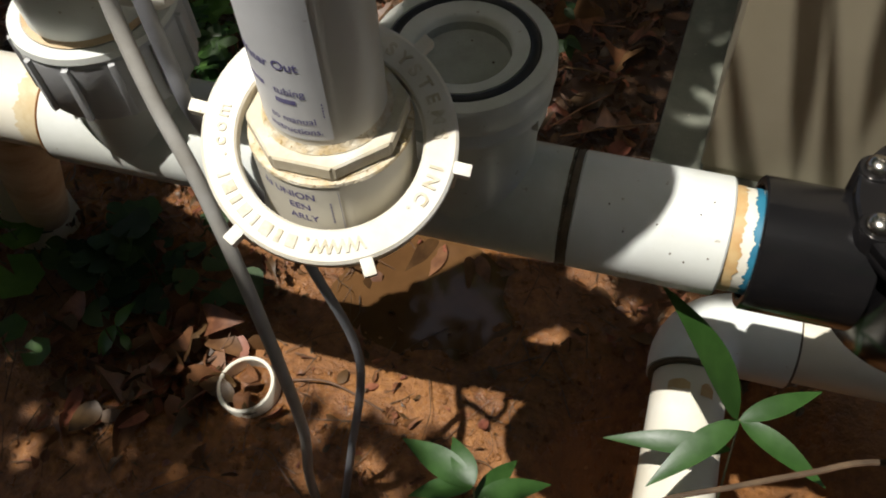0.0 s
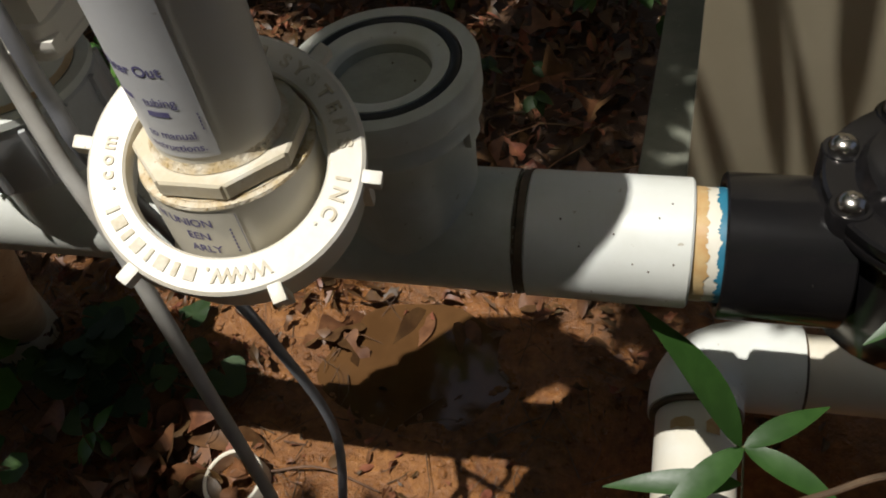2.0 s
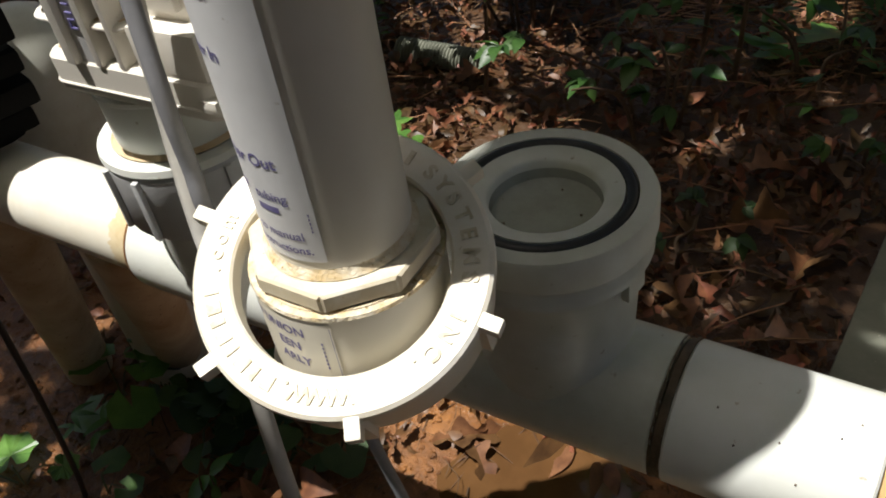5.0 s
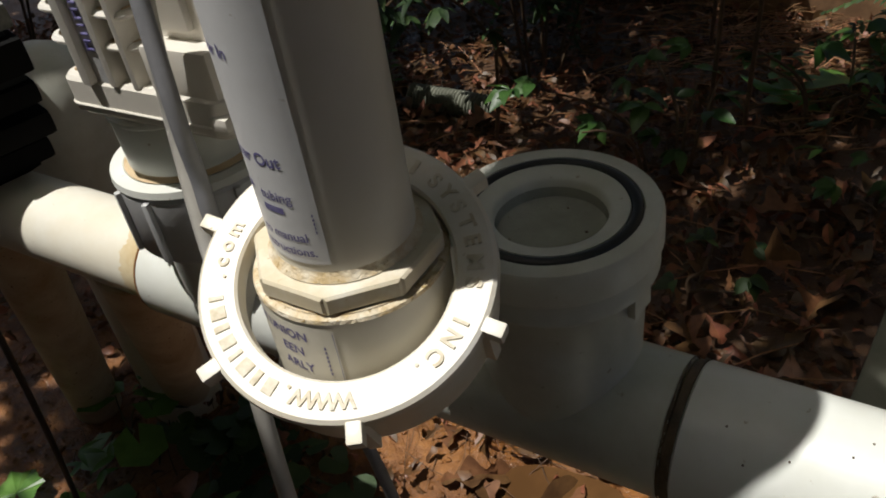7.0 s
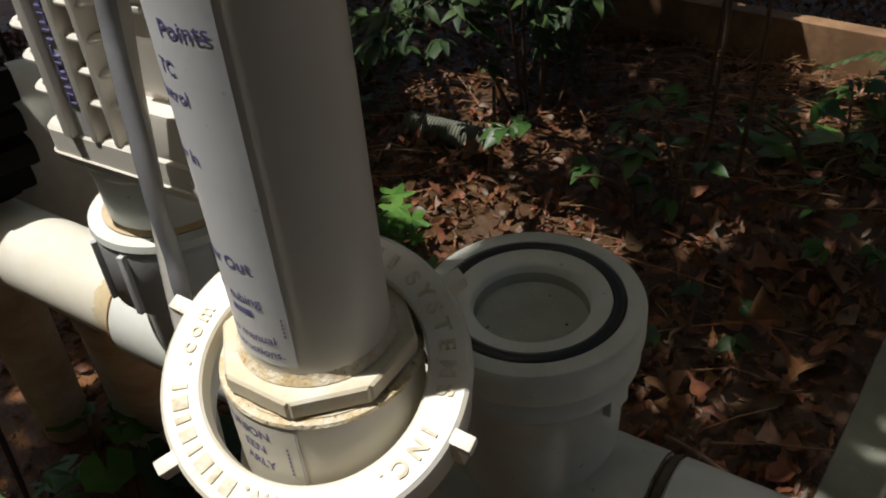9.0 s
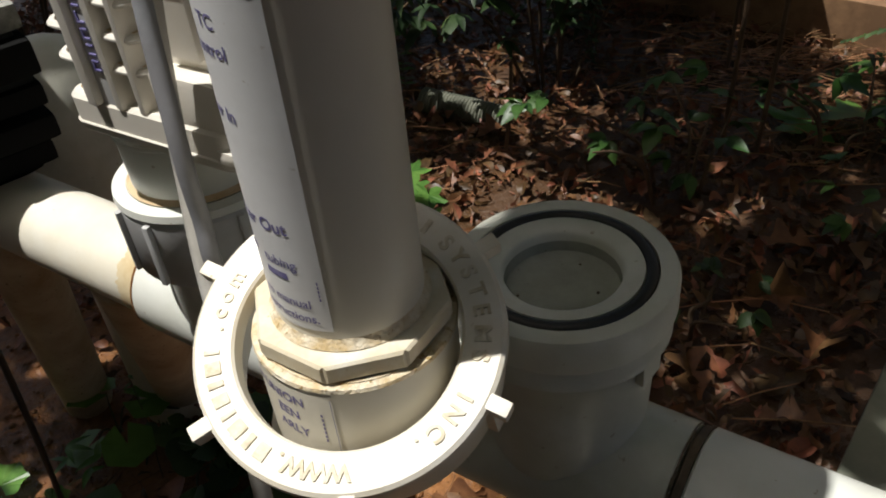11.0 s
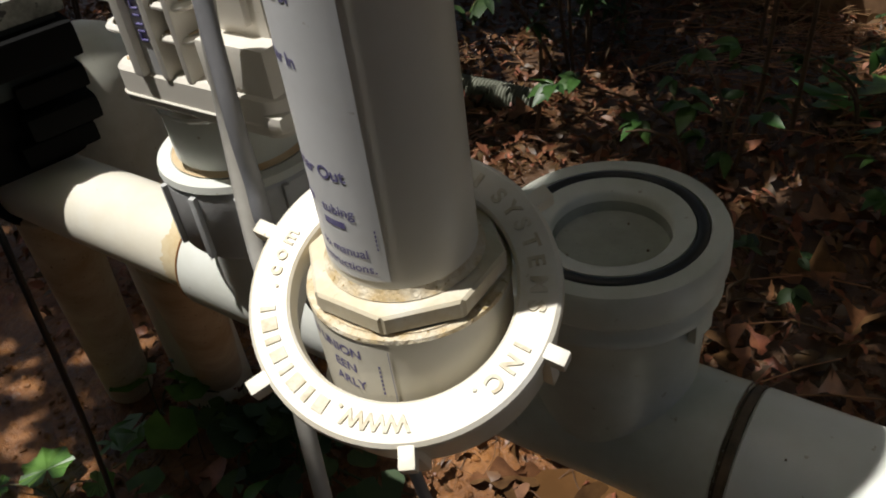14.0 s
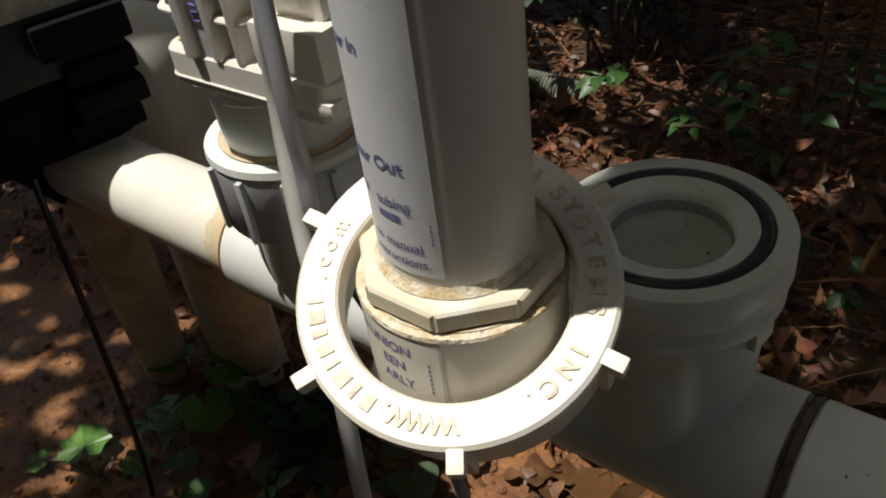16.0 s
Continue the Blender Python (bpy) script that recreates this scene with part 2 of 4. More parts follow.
def lathe(bm, profile, m=None, seg=48, closed=False):
    """Turns a profile of (radius, height) round z, moved by m."""
    m = m or Matrix()
    rings = []
    for r, z in profile:
        rings.append([bm.verts.new(m @ Vector((r * math.cos(2 * math.pi * k / seg), r * math.sin(2 * math.pi * k / seg), z))) for k in range(seg)] if r > 1e-6
                     else [bm.verts.new(m @ Vector((0, 0, z)))])
    pairs = list(zip(rings, rings[1:])) + ([(rings[-1], rings[0])] if closed else [])
    for p, q in pairs:
        for k in range(seg):
            k2 = (k + 1) % seg
            if len(p) == 1 and len(q) == 1:
                continue
            if len(p) == 1:
                bm.faces.new((p[0], q[k2], q[k]))
            elif len(q) == 1:
                bm.faces.new((p[k], p[k2], q[0]))
            else:
                bm.faces.new((p[k], p[k2], q[k2], q[k]))
    return bm


def rod(bm, a, b, r, r2=None, seg=40, bevel=0.001):
    m, h = frame_along(a, b)
    r2 = r if r2 is None else r2
    return lathe(bm, [(0, 0), (r - bevel, 0), (r, bevel), (r2, h - bevel), (r2 - bevel, h), (0, h)], m, seg)


def sleeve(bm, a, b, r, wall=0.004, seg=48, bevel=0.0012):
    """A hollow tube with rounded rims."""
    m, h = frame_along(a, b)
    i = r - wall
    return lathe(bm, [(i, bevel), (i + bevel, 0), (r - bevel, 0), (r, bevel), (r, h - bevel), (r - bevel, h), (i + bevel, h), (i, h - bevel)], m, seg, True)


def box(bm, lo, hi, bevel=0.002, m=None, seg=2):
    r = bmesh.ops.create_cube(bm, size=1)
    vs = r["verts"]
    s = [h - l for l, h in zip(lo, hi)]
    c = [(h + l) / 2 for l, h in zip(lo, hi)]
    bmesh.ops.scale(bm, vec=s, verts=vs)
    bmesh.ops.translate(bm, vec=c, verts=vs)
    if bevel:
        es = list({e for v in vs for e in v.link_edges})
        out = bmesh.ops.bevel(bm, geom=es, offset=bevel, segments=seg, affect="EDGES", profile=0.7)
        vs = list({v for f in out["faces"] for v in f.verts} | {v for v in vs if v.is_valid})
        seen, stack = set(vs), list(vs)
        while stack:
            for e in stack.pop().link_edges:
                for v in e.verts:
                    if v not in seen:
                        seen.add(v)
                        stack.append(v)
        vs = list(seen)
    if m:
        bmesh.ops.transform(bm, matrix=m, verts=vs)
    return vs


def smooth_path(pts, n=8):
    """Catmull-Rom through pts."""
    P = [Vector(p) for p in pts]
    P = [P[0] * 2 - P[1]] + P + [P[-1] * 2 - P[-2]]
    out = []
    for i in range(1, len(P) - 2):
        for k in range(n):
            t = k / n
            a, b, c, d = P[i - 1], P[i], P[i + 1], P[i + 2]
            out.append(0.5 * ((2 * b) + (c - a) * t + (2 * a - 5 * b + 4 * c - d) * t * t + (3 * b - a - 3 * c + d) * t ** 3))
    return out + [P[-2]]


def tube(bm, pts, r, r2=None, seg=12, flat=1.0):
    """A round bar along points, tapering to r2."""
    r2 = r if r2 is None else r2
    rings = []
    side = None
    for i, p in enumerate(pts):
        d = (pts[min(i + 1, len(pts) - 1)] - pts[max(i - 1, 0)]).normalized()
        if side is None:
            side = d.orthogonal().normalized()
        side = (side - d * side.dot(d)).normalized()
        up = d.cross(side)
        rr = r + (r2 - r) * i / (len(pts) - 1)
        rings.append([bm.verts.new(p + rr * (side * math.cos(2 * math.pi * k / seg) + up * flat * math.sin(2 * math.pi * k / seg))) for k in range(seg)])
    for a, b in zip(rings, rings[1:]):
        for k in range(seg):
            bm.faces.new((a[k], a[(k + 1) % seg], b[(k + 1) % seg], b[k]))
    bm.faces.new(rings[0][::-1])
    bm.faces.new(rings[-1])
    return bm


def leaf(bm, m, length, width, lobes=0, curl=0.15, fold=0.15, n=6, tip=1.0, rng=random):
    """A leaf blade along +y of m: a folded, curling sheet with a midrib and an outline that may be lobed."""
    rows = []
    tw = rng.uniform(-0.5, 0.5) * curl
    for i in range(n + 1):
        t = i / n
        w = width * 0.5 * math.sin(math.pi * min(t ** 0.75 * 0.97 + 0.02, 1)) ** tip
        if lobes:
            w *= 0.62 + 0.38 * math.cos(2 * math.pi * lobes * t) + rng.uniform(-0.08, 0.08)
        z = -curl * length * (t - 0.25) ** 2
        y = length * t
        zz = fold * w
        rows.append([bm.verts.new(m @ Vector((-w, y, z + zz + tw * w))), bm.verts.new(m @ Vector((0, y, z))), bm.verts.new(m @ Vector((w, y, z + zz - tw * w)))])
    for a, b in zip(rows, rows[1:]):
        for k in (0, 1):
            bm.faces.new((a[k], a[k + 1], b[k + 1], b[k]))


def ground_z(x, y):
    z = -0.05 * max(y - 0.15, 0)
    z += 0.012 * noise.noise(Vector((x * 4, y * 4, 3.1))) + 0.005 * noise.noise(Vector((x * 17, y * 17, 7.7))) + 0.0045 * noise.noise(Vector((x * 42, y * 42, 1.7))) * (0.5 + noise.noise(Vector((x * 6, y * 6, 9.0))))
    pit = math.exp(-(((x - 0.22) / 0.12) ** 2 + ((y + 0.02) / 0.13) ** 2) ** 1.5)
    z -= 0.2 * pit
    hole = math.exp(-(((x + 0.08) / 0.14) ** 2 + ((y - 0.13) / 0.09) ** 2))
    z -= 0.024 * hole
    return z


# ---- ground ----
def build_ground():
    n = 340
    ax = []
    for i in range(n + 1):
        s = 2 * i / n - 1
        ax.append(math.copysign(1.3 * abs(s) + 60 * abs(s) ** 7, s))
    verts, faces = [], []
    for j in range(n + 1):
        for i in range(n + 1):
            x, y = ax[i] - 0.25, ax[j] + 0.5
            verts.append((x, y, ground_z(x, y) if abs(x) < 8 and abs(y) < 8 else -0.05 * min(max(y - 0.15, 0), 8)))
    for j in range(n):
        for i in range(n):
            a = j * (n + 1) + i
            faces.append((a, a + 1, a + n + 2, a + n + 1))
    me = bpy.data.meshes.new("ground")
    me.from_pydata(verts, [], faces)
    for p in me.polygons:
        p.use_smooth = True
    me.materials.append(SOIL)
    tagged(new("ground", me), "wet red clay soil with roots and mud", "ground", kind="structure")


build_ground()


def build_puddle():
    bm = bmesh.new()
    c = bm.verts.new((-0.085, 0.135, -0.0135))
    ring = []
    for k in range(40):
        a = 2 * math.pi * k / 40
        f = 1 + 0.25 * noise.noise(Vector((math.cos(a) * 1.5, math.sin(a) * 1.5, 2.0)))
        ring.append(bm.verts.new((-0.085 + 0.13 * f * math.cos(a), 0.135 + 0.08 * f * math.sin(a), -0.0135)))
    for k in range(40):
        bm.faces.new((c, ring[k], ring[(k + 1) % 40]))
    ob = mesh_object("water", bm, PUDDLE)
    tagged(ob, "shallow muddy brown puddle on clay", "puddle", kind="structure")


build_puddle()


# ---- pad and heater ----
def build_pad():
    bm = bmesh.new()
    m = pose(0.108, 0.305, 0, 0, 0, -4)
    box(bm, (0, 0, -0.2), (1.3, 1.6, 0.035), 0.008, m)
    tagged(mesh_object("pavement", bm, CONCRETE), "dark grey-green concrete equipment pad", "pad", kind="structure")


build_pad()


def build_heater():
    t = thing("heater", "tan painted sheet-metal heater cabinet standing on the pad", "heater", at=(0.165, 0.340, 0.035))
    m = pose(0, 0, 0, 0, 0, -4)
    bm = bmesh.new()
    box(bm, (0, 0, 0.012), (0.62, 0.7, 0.85), 0.006, m)
    part("cabinet", bm, TAN, t)
    bm = bmesh.new()
    box(bm, (0.004, 0.004, 0.0), (0.61, 0.69, 0.013), 0.002, m)
    part("base_frame", bm, TAN, t)


build_heater()


# ---- pipe manifold ----
AX0, AX1 = Vector((-0.75, 0.0, 0.398)), Vector((0.26, -0.004, 0.3765))


def axis(x):
    return AX0.lerp(AX1, (x - AX0.x) / (AX1.x - AX0.x))


PORT = Vector((0.0, 0.0, 0.490))
manifold = thing("pipe_manifold", "white plastic pipe manifold with glued tees and an open port", "pipework")


def span(name, x0, x1, r, mat, label="", wall=0.004):
    bm = bmesh.new()
    sleeve(bm, axis(x0), axis(x1), r, wall)
    return part(name, bm, mat, manifold, label)


span("pipe", -0.66, -0.270, 0.0298, PVC_OLD, "aged cream pipe, stained near its joint")
span("joint", -0.2740, -0.2722, 0.0345, GLUE_RUST, "rusty brown glue line")
span("tee", -0.2725, -0.105, 0.0346, PVC)
span("pipe", -0.11, -0.055, 0.0298, PVC)
span("tee", -0.065, 0.060, 0.0347, PVC_SHADE)
span("joint", 0.0605, 0.0655, 0.0343, GLUE_BLACK, "dark dirty glue joint")
span("coupling", 0.0655, 0.1508, 0.0350, PVC)
span("pipe", 0.146, 0.178, 0.0302, PVC_OLD)


def glue_band(name, x0, x1, r, mat, label, ragged, seed):
    """A smear round the pipe whose edges wander."""
    bm = bmesh.new()
    n = 220
    a, b = [], []
    for k in range(n):
        th = 2 * math.pi * k / n
        c, q = math.cos(th), math.sin(th)

        def wander(f, s):
            return noise.noise(Vector((c * f, q * f, s)))
        e0 = x0 + ragged * (0.25 * wander(3, seed) + 0.12 * wander(19, seed))
        e1 = x1 + ragged * (0.6 * wander(3, seed + 5) + 0.55 * wander(11, seed + 7) + 0.4 * wander(30, seed + 9))
        for e, l in ((e0, a), (e1, b)):
            p = axis(e)
            l.append(bm.verts.new((p.x, p.y + r * c, p.z + r * q)))
    for k in range(n):
        bm.faces.new((a[k], a[(k + 1) % n], b[(k + 1) % n], b[k]))
    return part(name, bm, mat, manifold, label)


glue_band("primer_band", 0.1505, 0.1580, 0.0306, GLUE_ORANGE, "amber primer smear", 0.0032, 3)
glue_band("stain_band", -0.2738, -0.2900, 0.0301, PVC_STAIN, "tan glue stain", 0.006, 14)
glue_band("cement_band", 0.1672, 0.1632, 0.0307, GLUE_BLUE, "blue cement smear", 0.0034, 9)
glue_band("dirt_band", 0.0600, 0.0612, 0.03485, GLUE_BLACK, "brown dirt along the joint", 0.0016, 21)
glue_band("dirt_band", 0.0660, 0.0648, 0.03515, GLUE_BLACK, "brown dirt along the joint", 0.0016, 27)
# specks of mud on the coupling
for x, az in ((0.112, 128), (0.085, 118), (0.134, 112), (0.140, 98), (0.095, 140), (0.122, 152), (0.130, 158), (0.142, 150)):
    p = axis(x)
    bm = bmesh.new()
    bmesh.ops.create_icosphere(bm, subdivisions=1, radius=0.0006, matrix=Matrix.Translation((p.x, p.y + 0.0350 * math.cos(radians(az)), p.z + 0.0350 * math.sin(radians(az)))))
    part("dirt_speck", bm, GLUE_BLACK, manifold)

# tee branch that carries the valve unit's union
UX = -0.2125
bm = bmesh.new()
lathe(bm, [(0.0345, 0.0), (0.0345, 0.044), (0.037, 0.052), (0.037, 0.075), (0.030, 0.075), (0.030, 0.02)], Matrix.Translation(axis(UX)), 48)
part("tee_branch", bm, PVC, manifold)

# open union port
bm = bmesh.new()
z0 = axis(0).z
lathe(bm, [(0.034, z0), (0.0385, z0 + 0.03), (0.0400, 0.440), (0.0405, 0.4585), (0.0445, 0.4640), (0.0465, 0.4655), (0.0465, 0.4700), (0.0453, 0.4716), (0.0453, 0.4748),
           (0.0474, 0.4765), (0.0480, 0.4780), (0.0480, 0.4905), (0.0470, 0.4925), (0.0398, 0.4925), (0.0396, 0.4895), (0.0340, 0.4895), (0.0337, 0.4924), (0.0300, 0.4920),
           (0.0262, 0.4908), (0.0250, 0.4895), (0.0247, 0.4860)], None, 80)
port = part("union_port", bm, PVC_SHADE, manifold, "white open union end with a wet bore")
bm = bmesh.new()
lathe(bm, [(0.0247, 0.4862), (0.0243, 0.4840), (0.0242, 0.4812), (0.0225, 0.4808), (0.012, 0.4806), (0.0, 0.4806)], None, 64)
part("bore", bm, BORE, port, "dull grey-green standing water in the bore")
bm = bmesh.new()
m = Matrix.Translation((0, 0, 0.4912))
lathe(bm, [(0.0368 + 0.0026 * math.cos(a), 0.0021 * math.sin(a)) for a in [2 * math.pi * k / 10 for k in range(10)]], m, 72, True)
part("o_ring", bm, RUBBER, port, "black rubber O-ring seated in its groove")
for k, (az, w) in enumerate(((-8, 0.007),)):
    bm = bmesh.new()
    box(bm, (0.040, -w, 0.452), (0.0440, w, 0.4645), 0.001, pose(0, 0, 0, 0, 0, az))
    part("thread_lug", bm, PVC_SHADE, port)
# clinging drops and specks of dirt in the bore
rng = random.Random(5)
for k in range(5):
    a, r = rng.uniform(0, 6.28), rng.uniform(0.008, 0.0236)
    bm = bmesh.new()
    bmesh.ops.create_icosphere(bm, subdivisions=1, radius=rng.uniform(0.0004, 0.0008), matrix=Matrix.Translation((r * math.cos(a), r * math.sin(a), 0.4808 if r < 0.021 else rng.uniform(0.482, 0.486))))
    part("dirt_speck", bm, GLUE_BLACK, port)

# support legs under the manifold
for name, a, b, r in (("leg", (-0.472, 0.0, 0.375), (-0.692, 0.088, -0.06), 0.027), ("leg", (-0.330, 0.0, 0.372), (-0.605, 0.160, -0.06), 0.026)):
    bm = bmesh.new()
    rod(bm, a, b, r)
    part(name, bm, PVC_LEG, manifold, "mud-stained tan support pipe")


# ---- union nut and finned valve unit ----
def build_union_nut():
    c = axis(UX)
    t = thing("union_nut", "grey ribbed plastic union nut with a white rim", "union nut", at=(c.x, c.y, 0))
    bm = bmesh.new()
    lathe(bm, [(0.0385, 0.440), (0.0450, 0.440), (0.0466, 0.4425), (0.0466, 0.4795), (0.0450, 0.4815), (0.0385, 0.4815)], None, 56, True)
    part("nut_body", bm, NUT_GREY, t)
    bm = bmesh.new()
    lathe(bm, [(0.0375, 0.4818), (0.0460, 0.4818), (0.0473, 0.4830), (0.0466, 0.4868), (0.0395, 0.4872), (0.0375, 0.4855)], None, 56, True)
    part("nut_rim", bm, PVC, t, "white stained rim")
    for k in range(12):
        bm = bmesh.new()
        box(bm, (0.0455, -0.0019, 0.443), (0.0496, 0.0019, 0.4805), 0.0012, pose(0, 0, 0, 0, 0, 30 * k + 8))
        part("rib", bm, NUT_GREY, t)


build_union_nut()


def rounded_slab(bm, x0, x1, y0, y1, z0, z1, r, bevel=0.0018):
    """A flat slab whose corners are rounded in plan and whose rims are eased."""
    loops = []
    for z, inset in ((z0, bevel), (z0 + bevel, 0.0), (z1 - bevel, 0.0), (z1, bevel)):
        loop = []
        for cx, cy, a0 in ((x1 - r, y1 - r, 0), (x0 + r, y1 - r, 90), (x0 + r, y0 + r, 180), (x1 - r, y0 + r, 270)):
            for k in range(7):
                a = radians(a0 + 15 * k)
                loop.append(bm.verts.new((cx + (r - inset) * math.cos(a), cy + (r - inset) * math.sin(a), z)))
        loops.append(loop)
    n = len(loops[0])
    for p, q in zip(loops, loops[1:]):
        for k in range(n):
            bm.faces.new((p[k], p[(k + 1) % n], q[(k + 1) % n], q[k]))
    bm.faces.new(loops[0][::-1])
    bm.faces.new(loops[-1])


def build_unit():
    c = axis(UX)
    t = thing("finned_valve_unit", "beige plastic finned valve unit with rust-stained ledges", "pool valve", at=(c.x, c.y, 0))
    bm = bmesh.new()
    lathe(bm, [(0.026, 0.470), (0.0355, 0.470), (0.0362, 0.517), (0.0375, 0.5185), (0.0375, 0.5205), (0.033, 0.5200), (0.030, 0.526), (0.030, 0.532), (0.0, 0.532)], None, 48)
    part("neck", bm, PVC, t, "white threaded neck with brown scale")
    bm = bmesh.new()
    lathe(bm, [(0.0358, 0.4866), (0.0388, 0.4874), (0.0372, 0.4884), (0.0358, 0.4896)], None, 48)
    part("scale_line", bm, GRIME, t)
    bm = bmesh.new()
    lathe(bm, [(0.0300, 0.5200), (0.0318, 0.5215), (0.0312, 0.5245), (0.0302, 0.526)], None, 40)
    part("scale_line", bm, GRIME, t)
    X0, X1, Y0, Y1 = -0.0215, 0.0855, -0.046, 0.050
    bm = bmesh.new()
    rounded_slab(bm, X0, X1, Y0, Y1, 0.530, 0.5495, 0.009)
    rounded_slab(bm, X0 + 0.003, X1 - 0.003, Y0 + 0.003, Y1 - 0.003, 0.5272, 0.5302, 0.008)
    base = part("base_plate", bm, BOX, t)
    bm = bmesh.new()
    rounded_slab(bm, X0 - 0.0008, X1 + 0.0008, Y0 - 0.0008, Y1 + 0.0008, 0.5345, 0.5362, 0.0095, 0.0006)
    part("seam", bm, BOX, base)
    bm = bmesh.new()
    box(bm, (X0 + 0.018, Y0 + 0.018, 0.548), (X1 - 0.012, Y1 - 0.012, 0.84), 0.004)
    part("core", bm, BOX, t)
    for k in range(18):
        z = 0.5655 + 0.0152 * k
        bm = bmesh.new()
        rounded_slab(bm, X0 + 0.001, X0 + 0.064, Y0 + 0.001, Y1 - 0.002, z, z + 0.0036, 0.009, 0.0014)
        fin = part("fin", bm, BOX, t)
        bm = bmesh.new()
        rounded_slab(bm, X0 + 0.0045, X0 + 0.060, Y0 + 0.0045, Y1 - 0.006, z + 0.0034, z + 0.0041, 0.007, 0.0002)
        part("stain", bm, GRIME, fin, "brown dirt lying on the ledge")
    for x, w, d in ((X0 + 0.0225, 0.0062, 0.003), (X0 + 0.0395, 0.0045, 0.001), (X0 + 0.054, 0.0038, 0.0)):
        bm = bmesh.new()
        box(bm, (x, Y0 - d, 0.5485), (x + w, Y0 + 0.02, 0.84), 0.0016)
        part("upright_rib", bm, BOX, t)
    # pale strip between the ribs, its dark marks too small to read
    bm = bmesh.new()
    box(bm, (X0 + 0.0288, Y0 + 0.0010, 0.5490), (X0 + 0.0394, Y0 + 0.02, 0.84), 0.0006)
    plate = part("nameplate", bm, FILM, t, "pale strip with unreadable dark violet marks")
    rng = random.Random(19)
    for k in range(16):
        z = 0.5655 + 0.0074 * k
        bm = bmesh.new()
        xa, xb, ya, yb = X0 + 0.0318, X0 + 0.0364, Y0 + 0.0002, Y0 + 0.0014
        box(bm, (xa, ya, z), (xb, yb, z + 0.0010), 0.0002)
        if k % 4 != 3:
            box(bm, (xa, ya, z + 0.0042), (xb, yb, z + 0.0052), 0.0002)
        if k % 3 != 1:
            side = rng.choice((xa, xb - 0.0012))
            box(bm, (side, ya + 0.0001, z), (side + 0.0012, yb, z + 0.0052), 0.0002)
        part("mark", bm, INK, plate)
    bm = bmesh.new()
    box(bm, (X0 + 0.066, Y0 + 0.012, 0.5485), (X1 - 0.006, Y1 - 0.01, 0.84), 0.003)
    box(bm, (X0 + 0.066, Y0 + 0.001, 0.5490), (X1 - 0.001, Y1 - 0.004, 0.571), 0.0025)
    part("side_panel", bm, BOX, t)
    bm = bmesh.new()
    box(bm, (X0 + 0.074, Y0 + 0.0085, 0.576), (X1 - 0.014, Y0 + 0.014, 0.80), 0.0012)
    part("raised_panel", bm, BOX, t)
    for k in range(16):
        bm = bmesh.new()
        z = 0.612 + 0.0052 * k
        box(bm, (X0 + 0.077, Y0 + 0.0062, z), (X1 - 0.017, Y0 + 0.0095, z + 0.0026), 0.0006)
        part("grip_ridge", bm, BOX, t)
    bm = bmesh.new()
    box(bm, (X1 - 0.009, Y0 - 0.0015, 0.535), (X1 + 0.0015, Y0 + 0.008, 0.542), 0.003)
    part("corner_lug", bm, BOX, t)
    for k, x in enumerate((X0 + 0.0045, X0 + 0.033, X0 + 0.0445)):
        bm = bmesh.new()
        rounded_slab(bm, x, x + (0.017 if k == 0 else 0.009), Y0 + 0.0065, Y0 + 0.0185, 0.5490, 0.5504, 0.002, 0.0003)
        part("stain", bm, GRIME, t)
    # head of the unit
    bm = bmesh.new()
    box(bm, (X0 + 0.006, Y0 + 0.006, 0.838), (X1 - 0.006, Y1 - 0.006, 0.86), 0.004)
    part("head", bm, BOX, t)


build_unit()


# ---- chlorinator cell hanging in front of the open port ----
TX, TY = -0.0311, -0.0933
LEAN = Matrix.Translation((TX, TY, 0.53)) @ pose(0, 0, 0, 0.8, 1.5, 0) @ Matrix.Translation((0, 0, -0.53))
cell = thing("chlorinator_cell", "white plastic salt cell tube with a printed label, hanging loose", "salt cell")
cell.matrix_world = LEAN
TR, BR = 0.0248, 0.0344
bm = bmesh.new()
lathe(bm, [(0.020, 0.52), (TR, 0.52), (TR, 0.86), (TR - 0.002, 0.862), (0.020, 0.862)], None, 64, True)
tube_ob = part("cell_tube", bm, CELL, cell)
bm = bmesh.new()
lathe(bm, [(0.029, 0.474), (0.0365, 0.474), (0.0375, 0.4755), (0.0375, 0.481), (0.0365, 0.482), (BR, 0.483), (BR, 0.5275), (BR - 0.0012, 0.529), (0.024, 0.529)], None, 64)
socket = part("socket", bm, CELL, cell)
bm = bmesh.new()
hexm = pose(0, 0, 0.5298, 0, 0, -68)
hr = 0.0340
ringdefs = ((hr - 0.0010, 0.0), (hr, 0.0010), (hr, 0.0066), (hr - 0.0010, 0.0076), (0.0240, 0.0079))
rings = []
for r, z in ringdefs:
    rings.append([bm.verts.new(hexm @ Vector((r * math.cos(math.pi / 4 * k), r * math.sin(math.pi / 4 * k), z))) for k in range(8)])
for a, b in zip(rings, rings[1:]):
    for k in range(8):
        bm.faces.new((a[k], a[(k + 1) % 8], b[(k + 1) % 8], b[k]))
es = [e for e in bm.edges if abs(e.verts[0].co.z - e.verts[1].co.z) > 0.001]
bmesh.ops.bevel(bm, geom=es, offset=0.0012, segments=2, affect="EDGES")
part("flange", bm, SCALE, cell, "eight-sided flange crusted with tan lime scale")
bm = bmesh.new()
lathe(bm, [(TR - 0.0005, 0.5374), (TR + 0.0022, 0.5380), (TR + 0.0008, 0.5394), (TR, 0.5412)], None, 64)
part("scale_line", bm, SCUM, cell)
bm = bmesh.new()
